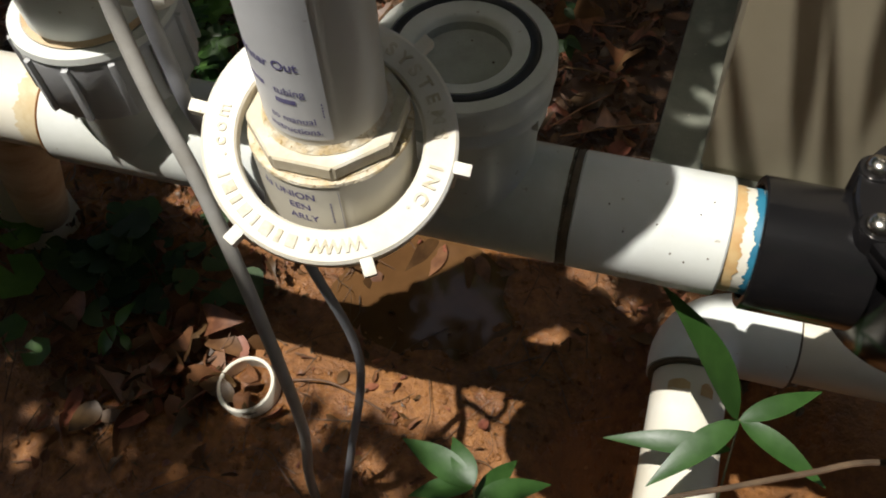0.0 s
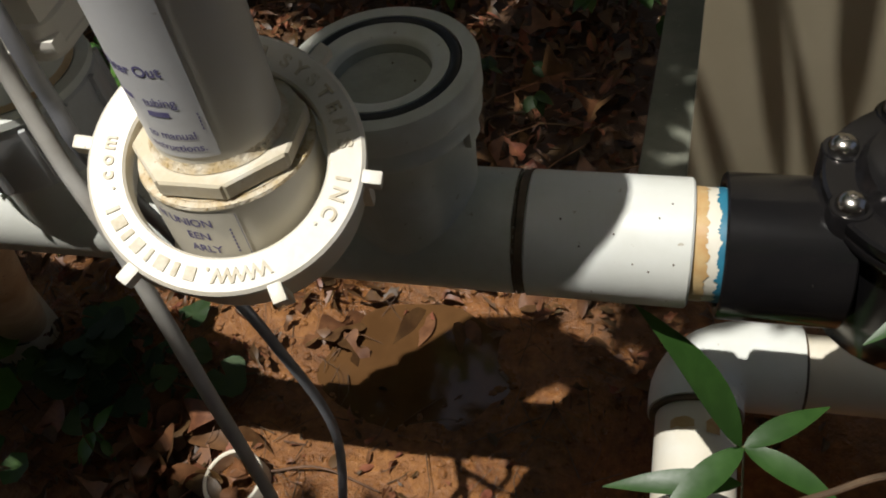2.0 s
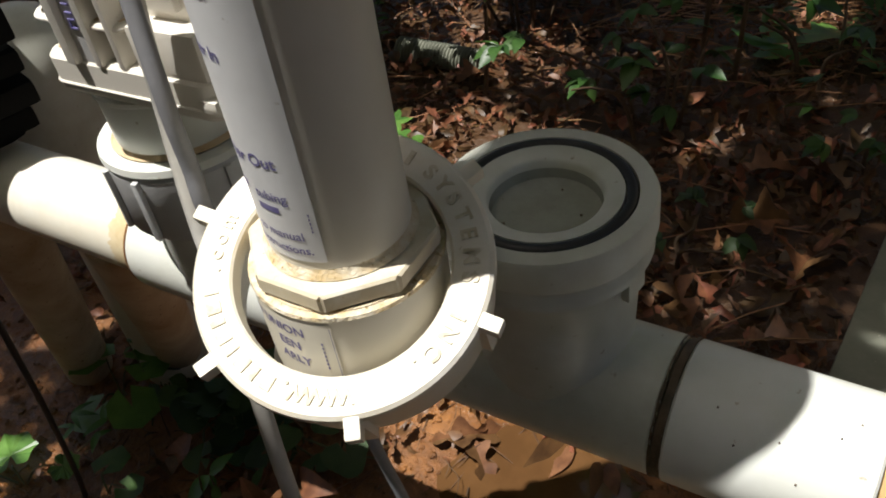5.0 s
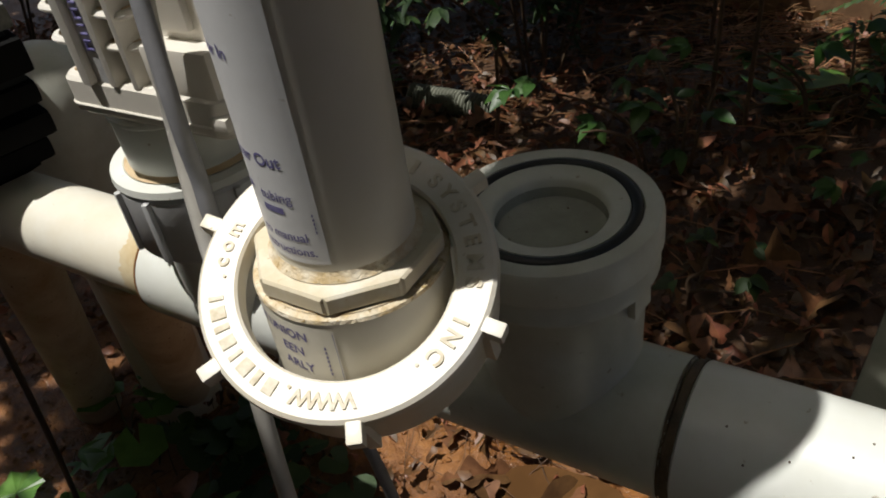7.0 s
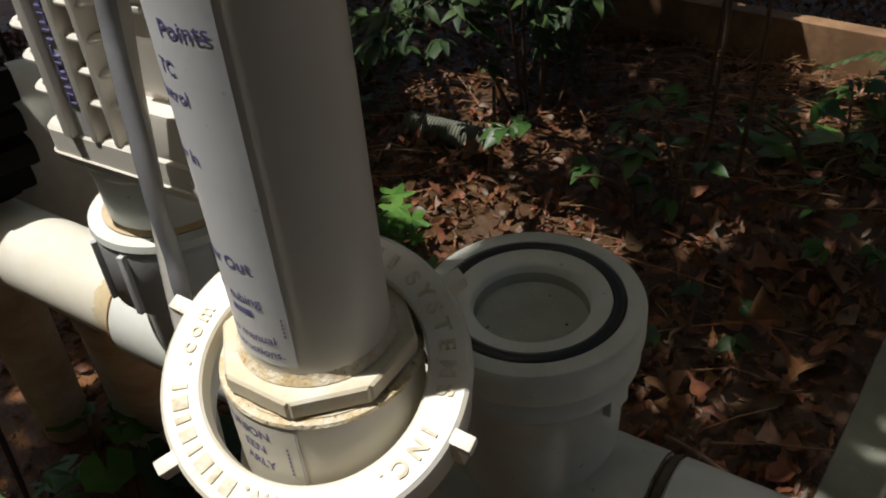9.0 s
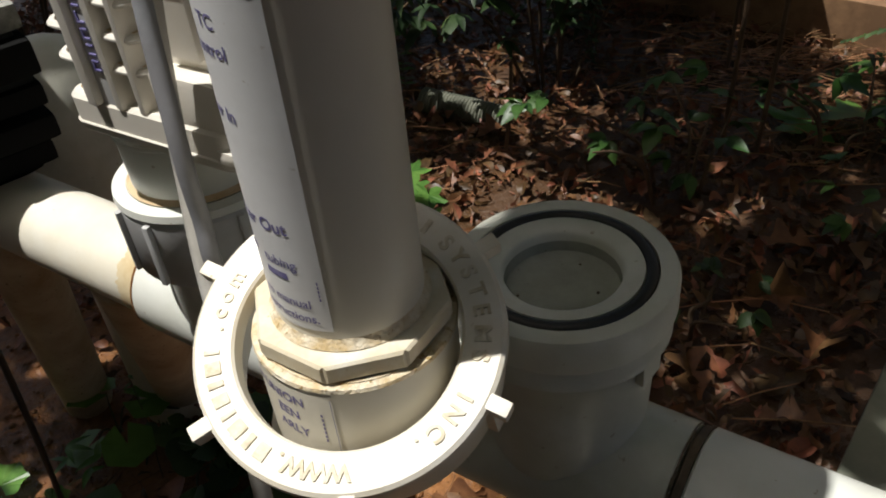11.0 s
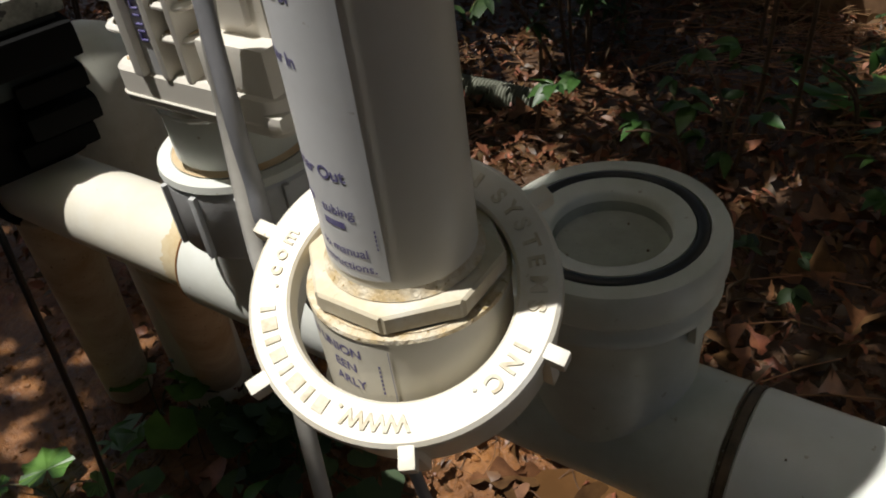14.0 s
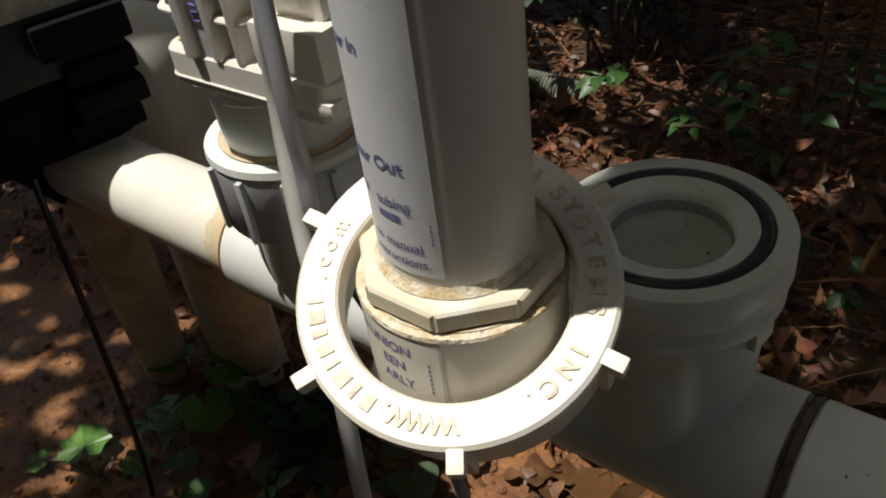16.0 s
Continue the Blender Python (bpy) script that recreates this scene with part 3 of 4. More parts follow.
lathe(bm, [(BR - 0.0005, 0.5265), (BR + 0.0006, 0.5275), (BR + 0.0002, 0.5288), (BR - 0.003, 0.5296), (0.0325, 0.5298)], None, 64)
part("scale_line", bm, SCUM, cell)
bm = bmesh.new()
lathe(bm, [(0.024, 0.856), (0.0375, 0.858), (0.039, 0.860), (0.039, 0.898), (0.037, 0.9), (0.0, 0.9)], None, 56)
part("end_cap", bm, CELL, cell)


def arc_sheet(r, az0, az1, za, zb, th=0.0003, n=24):
    bm = bmesh.new()
    lo, hi = [], []
    for k in range(n + 1):
        a = radians(az0 + (az1 - az0) * k / n)
        lo.append(bm.verts.new((r * math.cos(a), r * math.sin(a), za)))
        hi.append(bm.verts.new((r * math.cos(a), r * math.sin(a), zb)))
    for k in range(n):
        bm.faces.new((lo[k], lo[k + 1], hi[k + 1], hi[k]))
    return bm


label = part("label", arc_sheet(TR + 0.0003, -170, -62, 0.5445, 0.668), FILM, cell, "white film label with violet printing")
label2 = part("label", arc_sheet(BR + 0.0003, -160, -66, 0.488, 0.5255), CELL, cell, "small clear film label")


def wrap_text(s, r, az_end, z, size, parent, bold=0.0):
    """Letters bent round the tube, their right end at az_end; z is the base line."""
    cu = bpy.data.curves.new("text", "FONT")
    cu.body, cu.size, cu.align_x, cu.offset = s, size, "RIGHT", bold
    tmp = new("text", cu)
    dg = bpy.context.evaluated_depsgraph_get()
    me = bpy.data.meshes.new_from_object(tmp.evaluated_get(dg))
    bpy.data.objects.remove(tmp)
    bm = bmesh.new()
    bm.from_mesh(me)
    bpy.data.meshes.remove(me)
    bmesh.ops.subdivide_edges(bm, edges=[e for e in bm.edges if e.calc_length() > size * 0.3], cuts=2)
    for v in bm.verts:
        a = radians(az_end) + v.co.x / r
        v.co = Vector((r * math.cos(a), r * math.sin(a), z + v.co.y))
    return part("lettering", bm, INK, parent, smooth=False)


def wrap_bar(r, az_end, length, z, h, parent):
    return part("print_bar", arc_sheet(r, az_end - math.degrees(length / r), az_end, z, z + h, n=6), INK, parent, smooth=False)


RT = TR + 0.00045
wrap_text("Points", RT, -67, 0.6510, 0.0062, label, 0.00010)
wrap_text("TC", RT, -97, 0.6405, 0.0056, label, 0.00008)
wrap_text("Control", RT, -92, 0.6330, 0.0054, label, 0.00008)
wrap_text("Water In", RT, -99, 0.6145, 0.0056, label, 0.00010)
wrap_text("Water Out", RT, -80, 0.5808, 0.0060, label, 0.00012)
wrap_text("tubing", RT, -79, 0.5682, 0.0050, label, 0.00006)
wrap_bar(RT, -117, 0.010, 0.5690, 0.0024, label)
wrap_bar(RT, -88, 0.0085, 0.5634, 0.0024, label)
wrap_text("to manual", RT, -74, 0.5535, 0.0048, label, 0.00006)
wrap_text("instructions.", RT, -70, 0.5478, 0.0046, label, 0.00006)
for k in range(5):
    wrap_bar(RT, -66, 0.0005, 0.5570 + 0.0016 * k, 0.0011, label)
RB = BR + 0.00045
wrap_text("N UNION", RB, -83, 0.5182, 0.0056, label2, 0.0001)
wrap_text("EEN", RB, -88, 0.5108, 0.0056, label2, 0.0001)
wrap_text("ARLY", RB, -84, 0.5034, 0.0056, label2, 0.0001)
for k in range(7):
    wrap_bar(RB, -73, 0.0007, 0.5035 + 0.0020 * k, 0.0013, label2)
wrap_bar(RB, -67, 0.0002, 0.489, 0.035, label2)


# ---- loose collar nut round the cell ----
def build_collar():
    c = Vector((-0.0265, -0.1005, 0.5275))
    n = Vector((0.205, -0.415, 0.886)).normalized()
    x = Vector((0.028, -0.096, 0.516)) - c
    x = (x - n * x.dot(n)).normalized()
    y = n.cross(x)
    t = thing("collar_nut", "white plastic union collar nut with raised marks, tilted on the cell", "collar nut")
    t.matrix_world = Matrix(((x.x, y.x, n.x, c.x), (x.y, y.y, n.y, c.y), (x.z, y.z, n.z, c.z), (0, 0, 0, 1)))
    t.matrix_world = t.matrix_world @ Matrix.Translation((-0.0021, -0.0010, 0))
    bm = bmesh.new()
    lathe(bm, [(0.0384, -0.0085), (0.0385, -0.0010), (0.0395, 0.0), (0.0516, 0.0), (0.0530, -0.0012), (0.0534, -0.005), (0.0516, -0.012), (0.0504, -0.034), (0.0494, -0.036),
               (0.0464, -0.036), (0.0456, -0.034), (0.0456, -0.011), (0.0400, -0.010)], None, 96, True)
    part("ring", bm, COLLAR, t)
    for k in range(6):
        bm = bmesh.new()
        m = pose(0, 0, 0, 0, 0, 60 * k)
        box(bm, (0.0515, -0.0028, -0.0075), (0.0598, 0.0028, -0.0005), 0.0011, m)
        box(bm, (0.0498, -0.0024, -0.033), (0.0545, 0.0024, -0.006), 0.0009, m)
        part("grip_tab", bm, COLLAR, t)

    def raised(char, az, size=0.0078):
        """One moulded letter on the face, its top outwards, read clockwise."""
        cu = bpy.data.curves.new("text", "FONT")
        cu.body, cu.size, cu.align_x, cu.extrude, cu.offset = char, size, "CENTER", 0.0004, 0.00022
        tmp = new("text", cu)
        me = bpy.data.meshes.new_from_object(tmp.evaluated_get(bpy.context.evaluated_depsgraph_get()))
        bpy.data.objects.remove(tmp)
        bm = bmesh.new()
        bm.from_mesh(me)
        bpy.data.meshes.remove(me)
        bmesh.ops.transform(bm, matrix=pose(0, 0, 0, 0, 0, az) @ Matrix.Translation((0.0428, 0, 0.0002)) @ pose(0, 0, 0, 0, 0, -90), verts=bm.verts)
        part("raised_letter", bm, MOLD, t, smooth=False)

    for char, az in zip("SYSTEMS", (70, 61.5, 53, 44, 35, 24.5, 15)):
        raised(char, az)
    for char, az in zip("INC.", (-3, -11, -21, -29)):
        raised(char, az)
    for char, az in zip("WWW.", (-63, -72, -81, -88)):
        raised(char, az)
    for char, az in zip(".com", (-157, -164, -172, -181)):
        raised(char, az)
    # the maker's name, drawn as plain bars
    for k in range(8):
        az = -96 - 7.2 * k
        bm = bmesh.new()
        m = pose(0, 0, 0, 0, 0, az)
        w = (0.0021, 0.0012, 0.0024, 0.0009)[k % 4]
        box(bm, (0.0430, -w, -0.0004), (0.0486, w, 0.0006), 0.0004, m)
        part("raised_mark", bm, MOLD, t)
    for k in range(4):
        bm = bmesh.new()
        box(bm, (0.0430, -0.0010, -0.0004), (0.0486, 0.0010, 0.0006), 0.0003, pose(0, 0, 0, 0, 0, 82 + 8 * k))
        part("raised_mark", bm, MOLD, t)


build_collar()


def build_crossover():
    """Unseen pipe from the cell's head to the valve unit, added as support and port shade."""
    t = thing("added_crossover_pipe", "white plastic crossover pipe, unseen, added between the cell and valve unit", "pipe")
    bm = bmesh.new()
    tube(bm, smooth_path([(TX + 0.010, TY - 0.005, 0.895), (TX - 0.002, TY, 0.93), (-0.07, -0.07, 0.945), (-0.15, -0.025, 0.945), (UX + 0.002, -0.002, 0.93), (UX, 0, 0.858)], 8), 0.028, seg=32)
    part("bend", bm, PVC, t)


build_crossover()


# ---- black valve on the manifold's end ----
def build_black_valve():
    t = thing("diverter_valve", "glossy black plastic diverter valve with steel screws in its lid", "valve")
    bm = bmesh.new()
    sleeve(bm, axis(0.1655), axis(0.226), 0.0390, 0.006)
    part("socket", bm, BLACK, t)
    c = Vector((0.268, 0.006, 0))
    bm = bmesh.new()
    lathe(bm, [(0, 0.315), (0.040, 0.317), (0.050, 0.330), (0.053, 0.36), (0.053, 0.405), (0.057, 0.407), (0.058, 0.4095), (0.058, 0.4135), (0.057, 0.415), (0.0, 0.415)], Matrix.Translation(c), 56)
    body = part("body", bm, BLACK, t)
    bm = bmesh.new()
    lathe(bm, [(0.058, 0.4155), (0.0585, 0.417), (0.0585, 0.4215), (0.057, 0.423), (0.044, 0.423), (0.042, 0.426), (0.040, 0.431), (0.030, 0.434), (0.0, 0.436)], Matrix.Translation(c), 56)
    lid = part("lid", bm, BLACK, t)
    for k in range(8):
        a = radians(180 - 22.5 + 45 * k)
        p = c + Vector((0.0515 * math.cos(a), 0.0515 * math.sin(a), 0))
        bm = bmesh.new()
        lathe(bm, [(0.0105, 0.4), (0.0105, 0.4225), (0.0095, 0.4238), (0, 0.4238)], Matrix.Translation(p), 20)
        boss = part("screw_boss", bm, BLACK, t)
        bm = bmesh.new()
        lathe(bm, [(0.0072, 0.4238), (0.0074, 0.4250), (0.0066, 0.4275), (0.0040, 0.4296), (0.0016, 0.4300), (0.0010, 0.4290), (0, 0.4288)], Matrix.Translation(p), 20)
        part("screw", bm, CHROME, boss, "domed steel screw head")
    bm = bmesh.new()
    rod(bm, (0.292, 0.0, 0.352), (0.300, -0.085, 0.340), 0.040)
    part("side_port", bm, BLACK, t)
    bm = bmesh.new()
    sleeve(bm, (0.298, -0.066, 0.343), (0.301, -0.094, 0.339), 0.0445, 0.01)
    part("port_rim", bm, BLACK, t)


build_black_valve()


# ---- lower elbow ----
def build_elbow():
    t = thing("elbow_pipe", "cream plastic pipe with a white elbow and amber primer marks", "pipe")
    x, z = 0.173, 0.128
    bm = bmesh.new()
    tube(bm, smooth_path([(x, 0.034, z), (x - 0.002, -0.05, z + 0.010), (x - 0.006, -0.20, z + 0.028), (x - 0.010, -0.50, z + 0.050), (x - 0.010, -0.72, z + 0.030), (x - 0.010, -0.80, z - 0.06), (x - 0.010, -0.81, -0.2)], 8), 0.0300, seg=40)
    arm = part("arm_pipe", bm, PVC_OLD, t, "cream pipe with amber primer marks")
    bm = bmesh.new()
    sleeve(bm, (x, 0.0315, z), (x, 0.0355, z), 0.0348, 0.006)
    part("joint", bm, GLUE_BLACK, t, "dark glue joint")
    bm = bmesh.new()
    pts = [Vector((x, 0.035, z)), Vector((x, 0.045, z))]
    for k in range(9):
        a = math.pi / 2 * k / 8
        pts.append(Vector((x + 0.038 * (1 - math.cos(a)), 0.048 + 0.038 * math.sin(a), z - 0.002)))
    pts.append(Vector((x + 0.078, 0.086, z - 0.003)))
    tube(bm, pts, 0.0362, seg=40)
    part("elbow", bm, PVC, t)
    bm = bmesh.new()
    sleeve(bm, (x + 0.077, 0.086, z - 0.003), (x + 0.081, 0.086, z - 0.003), 0.0350, 0.006)
    part("joint", bm, GLUE_BLACK, t, "dark glue joint")
    bm = bmesh.new()
    tube(bm, smooth_path([(x + 0.080, 0.086, z - 0.003), (x + 0.22, 0.086, z - 0.004), (x + 0.36, 0.088, z - 0.006), (x + 0.42, 0.088, z - 0.06), (x + 0.425, 0.088, -0.15)], 8), 0.0302, seg=40)
    part("run_pipe", bm, PVC_OLD, t)
    for a0, a1, y0, y1 in ((-38, -4, 0.007, 0.016), (12, 32, 0.004, 0.016)):
        bm = bmesh.new()
        rows = []
        for i in range(5):
            row = []
            for k in range(13):
                a = radians(a0 + (a1 - a0) * k / 12)
                wob = 0.35 * noise.noise(Vector((a * 5, i * 0.8, a0)))
                yy = y0 + (y1 - y0) * (i / 4 * (1 - 1.2 * abs(k / 12 - 0.5) ** 2) + wob * 0.4)
                row.append(bm.verts.new((x - 0.001 + 0.0304 * math.sin(a), yy, z + 0.0043 + 0.0304 * math.cos(a))))
            rows.append(row)
        for p, q in zip(rows, rows[1:]):
            for k in range(12):
                bm.faces.new((p[k], p[k + 1], q[k + 1], q[k]))
        part("primer_mark", bm, GLUE_ORANGE, arm, "amber primer smear")


build_elbow()


# ---- cables ----
def cable(label, pts, r, mat, flat=1.0):
    bm = bmesh.new()
    tube(bm, smooth_path(pts, 10), r, seg=14, flat=flat)
    return tagged(mesh_object("cable", bm, mat), label, "cable")


cable("light grey round cable running down to the ground", [(-0.090, -0.056, 0.93), (-0.112, -0.056, 0.75), (-0.131, -0.056, 0.64), (-0.143, -0.055, 0.59), (-0.150, -0.056, 0.54), (-0.135, -0.073, 0.495), (-0.115, -0.090, 0.45), (-0.098, -0.110, 0.36), (-0.105, -0.110, 0.2), (-0.125, -0.107, 0.08), (-0.136, -0.105, -0.02)], 0.0042, CABLE)
cable("dark grey cable drooping beside the lighter one", [(-0.083, -0.060, 0.93), (-0.103, -0.062, 0.75), (-0.117, -0.072, 0.64), (-0.105, -0.087, 0.574), (-0.103, -0.089, 0.543), (-0.101, -0.090, 0.515), (-0.108, -0.068, 0.45), (-0.107, -0.052, 0.385), (-0.093, -0.050, 0.319), (-0.080, -0.050, 0.202), (-0.096, -0.078, 0.08), (-0.112, -0.099, -0.02)], 0.0035, CABLE_DARK)
cable("thin black tube reaching from the actuator to the clay", [(-0.43, -0.055, 0.42), (-0.425, -0.062, 0.36), (-0.455, -0.062, 0.20), (-0.50, -0.058, 0.06), (-0.532, -0.056, -0.02)], 0.0026, RUBBER)


# ---- dark motor valve over the pipe's far end ----
def build_actuator():
    t = thing("valve_actuator", "black valve actuator with a weathered grey top", "actuator")
    # black sleeve added where the pipe is dark with the actuator's shadow
    bm = bmesh.new()
    sleeve(bm, axis(-0.58), axis(-0.47), 0.036, 0.006)
    part("shadow_sleeve", bm, MATTE_SHADE, t)
    # pushed back and enlarged 1.13 times to keep its outline in the camera's view
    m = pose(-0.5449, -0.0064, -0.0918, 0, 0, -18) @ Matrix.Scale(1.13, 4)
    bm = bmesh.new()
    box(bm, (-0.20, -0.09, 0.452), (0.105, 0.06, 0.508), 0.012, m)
    part("valve_body", bm, MATTE_SHADE, t)
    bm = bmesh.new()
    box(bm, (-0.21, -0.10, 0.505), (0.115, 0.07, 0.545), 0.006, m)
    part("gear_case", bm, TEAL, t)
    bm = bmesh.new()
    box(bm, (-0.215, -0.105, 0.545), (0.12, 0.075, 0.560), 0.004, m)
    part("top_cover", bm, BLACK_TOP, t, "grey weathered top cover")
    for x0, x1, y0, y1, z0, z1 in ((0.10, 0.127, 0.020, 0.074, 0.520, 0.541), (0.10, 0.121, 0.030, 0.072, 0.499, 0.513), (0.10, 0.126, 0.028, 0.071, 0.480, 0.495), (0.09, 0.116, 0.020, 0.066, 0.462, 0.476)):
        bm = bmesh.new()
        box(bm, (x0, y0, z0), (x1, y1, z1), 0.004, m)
        part("lug", bm, MATTE_SHADE, t)


build_actuator()


def build_back_pipe():
    t = thing("standpipe", "white plastic standpipe in deep shade behind the manifold", "pipe")
    bm = bmesh.new()
    rod(bm, (-0.565, 0.13, -0.1), (-0.565, 0.13, 0.36), 0.040)
    part("riser", bm, PVC_OLD, t)
    bm = bmesh.new()
    lathe(bm, [(0.040, 0.300), (0.0488, 0.300), (0.050, 0.3012), (0.050, 0.385), (0.0485, 0.405), (0.043, 0.424), (0.032, 0.438), (0.018, 0.445), (0.0, 0.447)], Matrix.Translation((-0.565, 0.13, 0)), 48)
    # cap takes the duller shaded PVC to stand for the shade it is in
    part("cap", bm, PVC_SHADE, t, "rounded cap in duller plastic, its shade in the colour")


build_back_pipe()


# ---- unseen plain wall, added to block skylight and return neutral fill ----
def build_wall():
    bm = bmesh.new()
    box(bm, (-3.5, -1.95, -0.3), (3.5, -1.7, 2.6), 0.01)
    tagged(mesh_object("wall_south", bm, FILL_WALL), "plain grey-tan wall, unseen, added to block skylight", "wall", kind="structure")


build_wall()


# ---- plants ----
def spot(x, y, up=0.0):
    return Vector((x, y, ground_z(x, y) + up))


def aim(p, azimuth, pitch, roll=0.0):
    """A leaf's frame at p: +y points along azimuth, raised by pitch degrees."""
    return Matrix.Translation(p) @ pose(0, 0, 0, 0, 0, azimuth - 90) @ pose(0, 0, 0, pitch, 0, 0) @ pose(0, 0, 0, 0, roll, 0)


def shrub(label, at, height, count, leaf_len, mat, seed, spread=0.35, stems=6, ratio=0.34, group="shrubs"):
    """Several thin canes from one root, each with sprays of pointed leaflets."""
    rng = random.Random(seed)
    t = thing("shrub", label, "shrub", group)
    root = spot(*at)
    canes = []
    for k in range(stems):
        a = rng.uniform(0, 6.28)
        r = spread * rng.uniform(0.3, 1.0)
        h = height * rng.uniform(0.65, 1.1)
        pts = smooth_path([root + Vector((0.03 * math.cos(a), 0.03 * math.sin(a), -0.03)), root + Vector((r * 0.35 * math.cos(a), r * 0.35 * math.sin(a), h * 0.5)),
                           root + Vector((r * 0.7 * math.cos(a + 0.3), r * 0.7 * math.sin(a + 0.3), h * 0.85)), root + Vector((r * math.cos(a + 0.4), r * math.sin(a + 0.4), h))], 5)
        bm = bmesh.new()
        tube(bm, pts, 0.0038, 0.0012, seg=6)
        part("cane", bm, TWIG, t)
        canes.append(pts)
    bm = bmesh.new()
    for k in range(count):
        pts = rng.choice(canes)
        p = pts[rng.randrange(len(pts) // 3, len(pts))]
        az = rng.uniform(0, 360)
        d = rng.uniform(0.02, 0.11)
        c = p + Vector((d * math.cos(radians(az)), d * math.sin(radians(az)), rng.uniform(-0.02, 0.04)))
        for j, off in enumerate((-62, 0, 62) if k % 2 else (-75, -35, 0, 35, 75)):
            l = leaf_len * rng.uniform(0.7, 1.2) * (1.0 if off == 0 else 0.8)
            leaf(bm, aim(c, az + off, rng.uniform(-40, 12), rng.uniform(-30, 30)), l, l * ratio, 0, rng.uniform(0.1, 0.5), 0.25, 5, 1.0, rng)
    part("foliage", bm, mat, t)
    return t


shrub("dark green bamboo-leaved shrub in the shade", (-0.56, 1.08), 0.42, 95, 0.058, LEAF_DARK_SHADE, 1, 0.38, 7)
shrub("dark green bamboo-leaved shrub in the shade", (-0.98, 1.05), 0.42, 120, 0.060, LEAF_DARK_SHADE, 2, 0.45, 8)
shrub("dark green bamboo-leaved shrub in the shade", (-0.62, 1.32), 0.46, 40, 0.060, LEAF_DARK_SHADE, 3, 0.26, 5)
shrub("dark green bamboo-leaved shrub in the shade", (-0.75, 1.50), 0.50, 120, 0.065, LEAF_DARK_SHADE, 4, 0.50, 8)
shrub("dark thicket shrub with bare canes by the board", (0.12, 1.62), 0.50, 45, 0.060, LEAF_DARK_SHADE, 5, 0.35, 12)
shrub("dark green shrub behind the leaf litter", (-1.45, 1.55), 0.60, 150, 0.068, LEAF_DARK_SHADE, 6, 0.60, 9)
shrub("dark green shrub behind the leaf litter", (-0.35, 2.05), 0.60, 120, 0.070, LEAF_DARK_SHADE, 7, 0.55, 9)
shrub("dark green shrub behind the leaf litter", (0.35, 2.3), 0.60, 120, 0.070, LEAF_DARK_SHADE, 8, 0.55, 9)
shrub("dark green shrub behind the leaf litter", (-1.7, 0.75), 0.55, 120, 0.068, LEAF_DARK_SHADE, 9, 0.50, 9)
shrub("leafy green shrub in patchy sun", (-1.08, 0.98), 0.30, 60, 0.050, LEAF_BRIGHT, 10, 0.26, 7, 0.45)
shrub("low green weeds among dead leaves", (-0.02, 1.00), 0.13, 14, 0.045, LEAF, 11, 0.20, 5, 0.55)
shrub("low green weeds among dead leaves", (-0.20, 0.78), 0.15, 14, 0.045, LEAF, 12, 0.22, 5, 0.5)
shrub("low green weeds among dead leaves", (0.06, 0.80), 0.08, 8, 0.036, LEAF, 14, 0.12, 4, 0.6)
# darker leaf on this weed stands for the shade over it
shrub("low green weeds among dead leaves", (-0.10, 0.52), 0.05, 5, 0.030, LEAF_DARK_SHADE, 15, 0.10, 3, 0.6)


def lobed_leaf(bm, m, size, rng, lobes=5, cut=0.55):
    """A broad leaf with pointed lobes, slightly cupped, its stalk end at the origin."""
    c = bm.verts.new(m @ Vector((0, size * 0.32, 0)))
    n = lobes * 6
    ring = []
    for k in range(n + 1):
        a = -math.pi * 0.92 + 2 * math.pi * 0.92 * k / n
        f = 1 - cut * (0.5 - 0.5 * math.cos(2 * math.pi * lobes * k / n + math.pi)) if lobes > 1 else 1
        f *= 0.78 + 0.22 * math.cos(a * 0.5) + rng.uniform(-0.03, 0.03)
        x, y = size * 0.62 * f * math.sin(a), size * 0.32 + size * 0.62 * f * math.cos(a)
        ring.append(bm.verts.new(m @ Vector((x, y, 0.35 * (x * x + (y - size * 0.32) ** 2) / size * rng.uniform(0.2, 1.0) - 0.1 * abs(x)))))
    for a, b in zip(ring, ring[1:]):
        bm.faces.new((c, a, b))


def ivy(label, centre, rx, ry, count, size, mat, seed, top=0.10, lobes=5, cut=0.45):
    rng = random.Random(seed)
    t = thing("ivy_plant", label, "ivy", "ground ivy")
    vine = []
    for k in range(4):
        a = rng.uniform(0, 6.28)
        vine.append([spot(centre[0] + rx * s * math.cos(a + s * 0.6), centre[1] + ry * s * math.sin(a + s * 0.6), 0.006) for s in (0, 0.35, 0.7, 1)])
        bm = bmesh.new()
        tube(bm, smooth_path(vine[-1], 5), 0.0016, 0.0010, seg=6)
        part("vine", bm, STEM, t)
    bm = bmesh.new()
    for k in range(count):
        u, v = rng.gauss(0, 0.5), rng.gauss(0, 0.5)
        p = spot(centre[0] + u * rx, centre[1] + v * ry)
        h = rng.uniform(0.012, top)
        q = p + Vector((rng.uniform(-0.02, 0.02), rng.uniform(-0.02, 0.02), h))
        tube(bm, [p, p.lerp(q, 0.5) + Vector((0.003, 0.002, 0)), q], 0.0010, 0.0008, seg=4)
        lobed_leaf(bm, aim(q, rng.uniform(0, 360), rng.uniform(-35, 10), rng.uniform(-20, 20)), size * rng.uniform(0.65, 1.25), rng, lobes, cut)
    part("foliage", bm, mat, t)


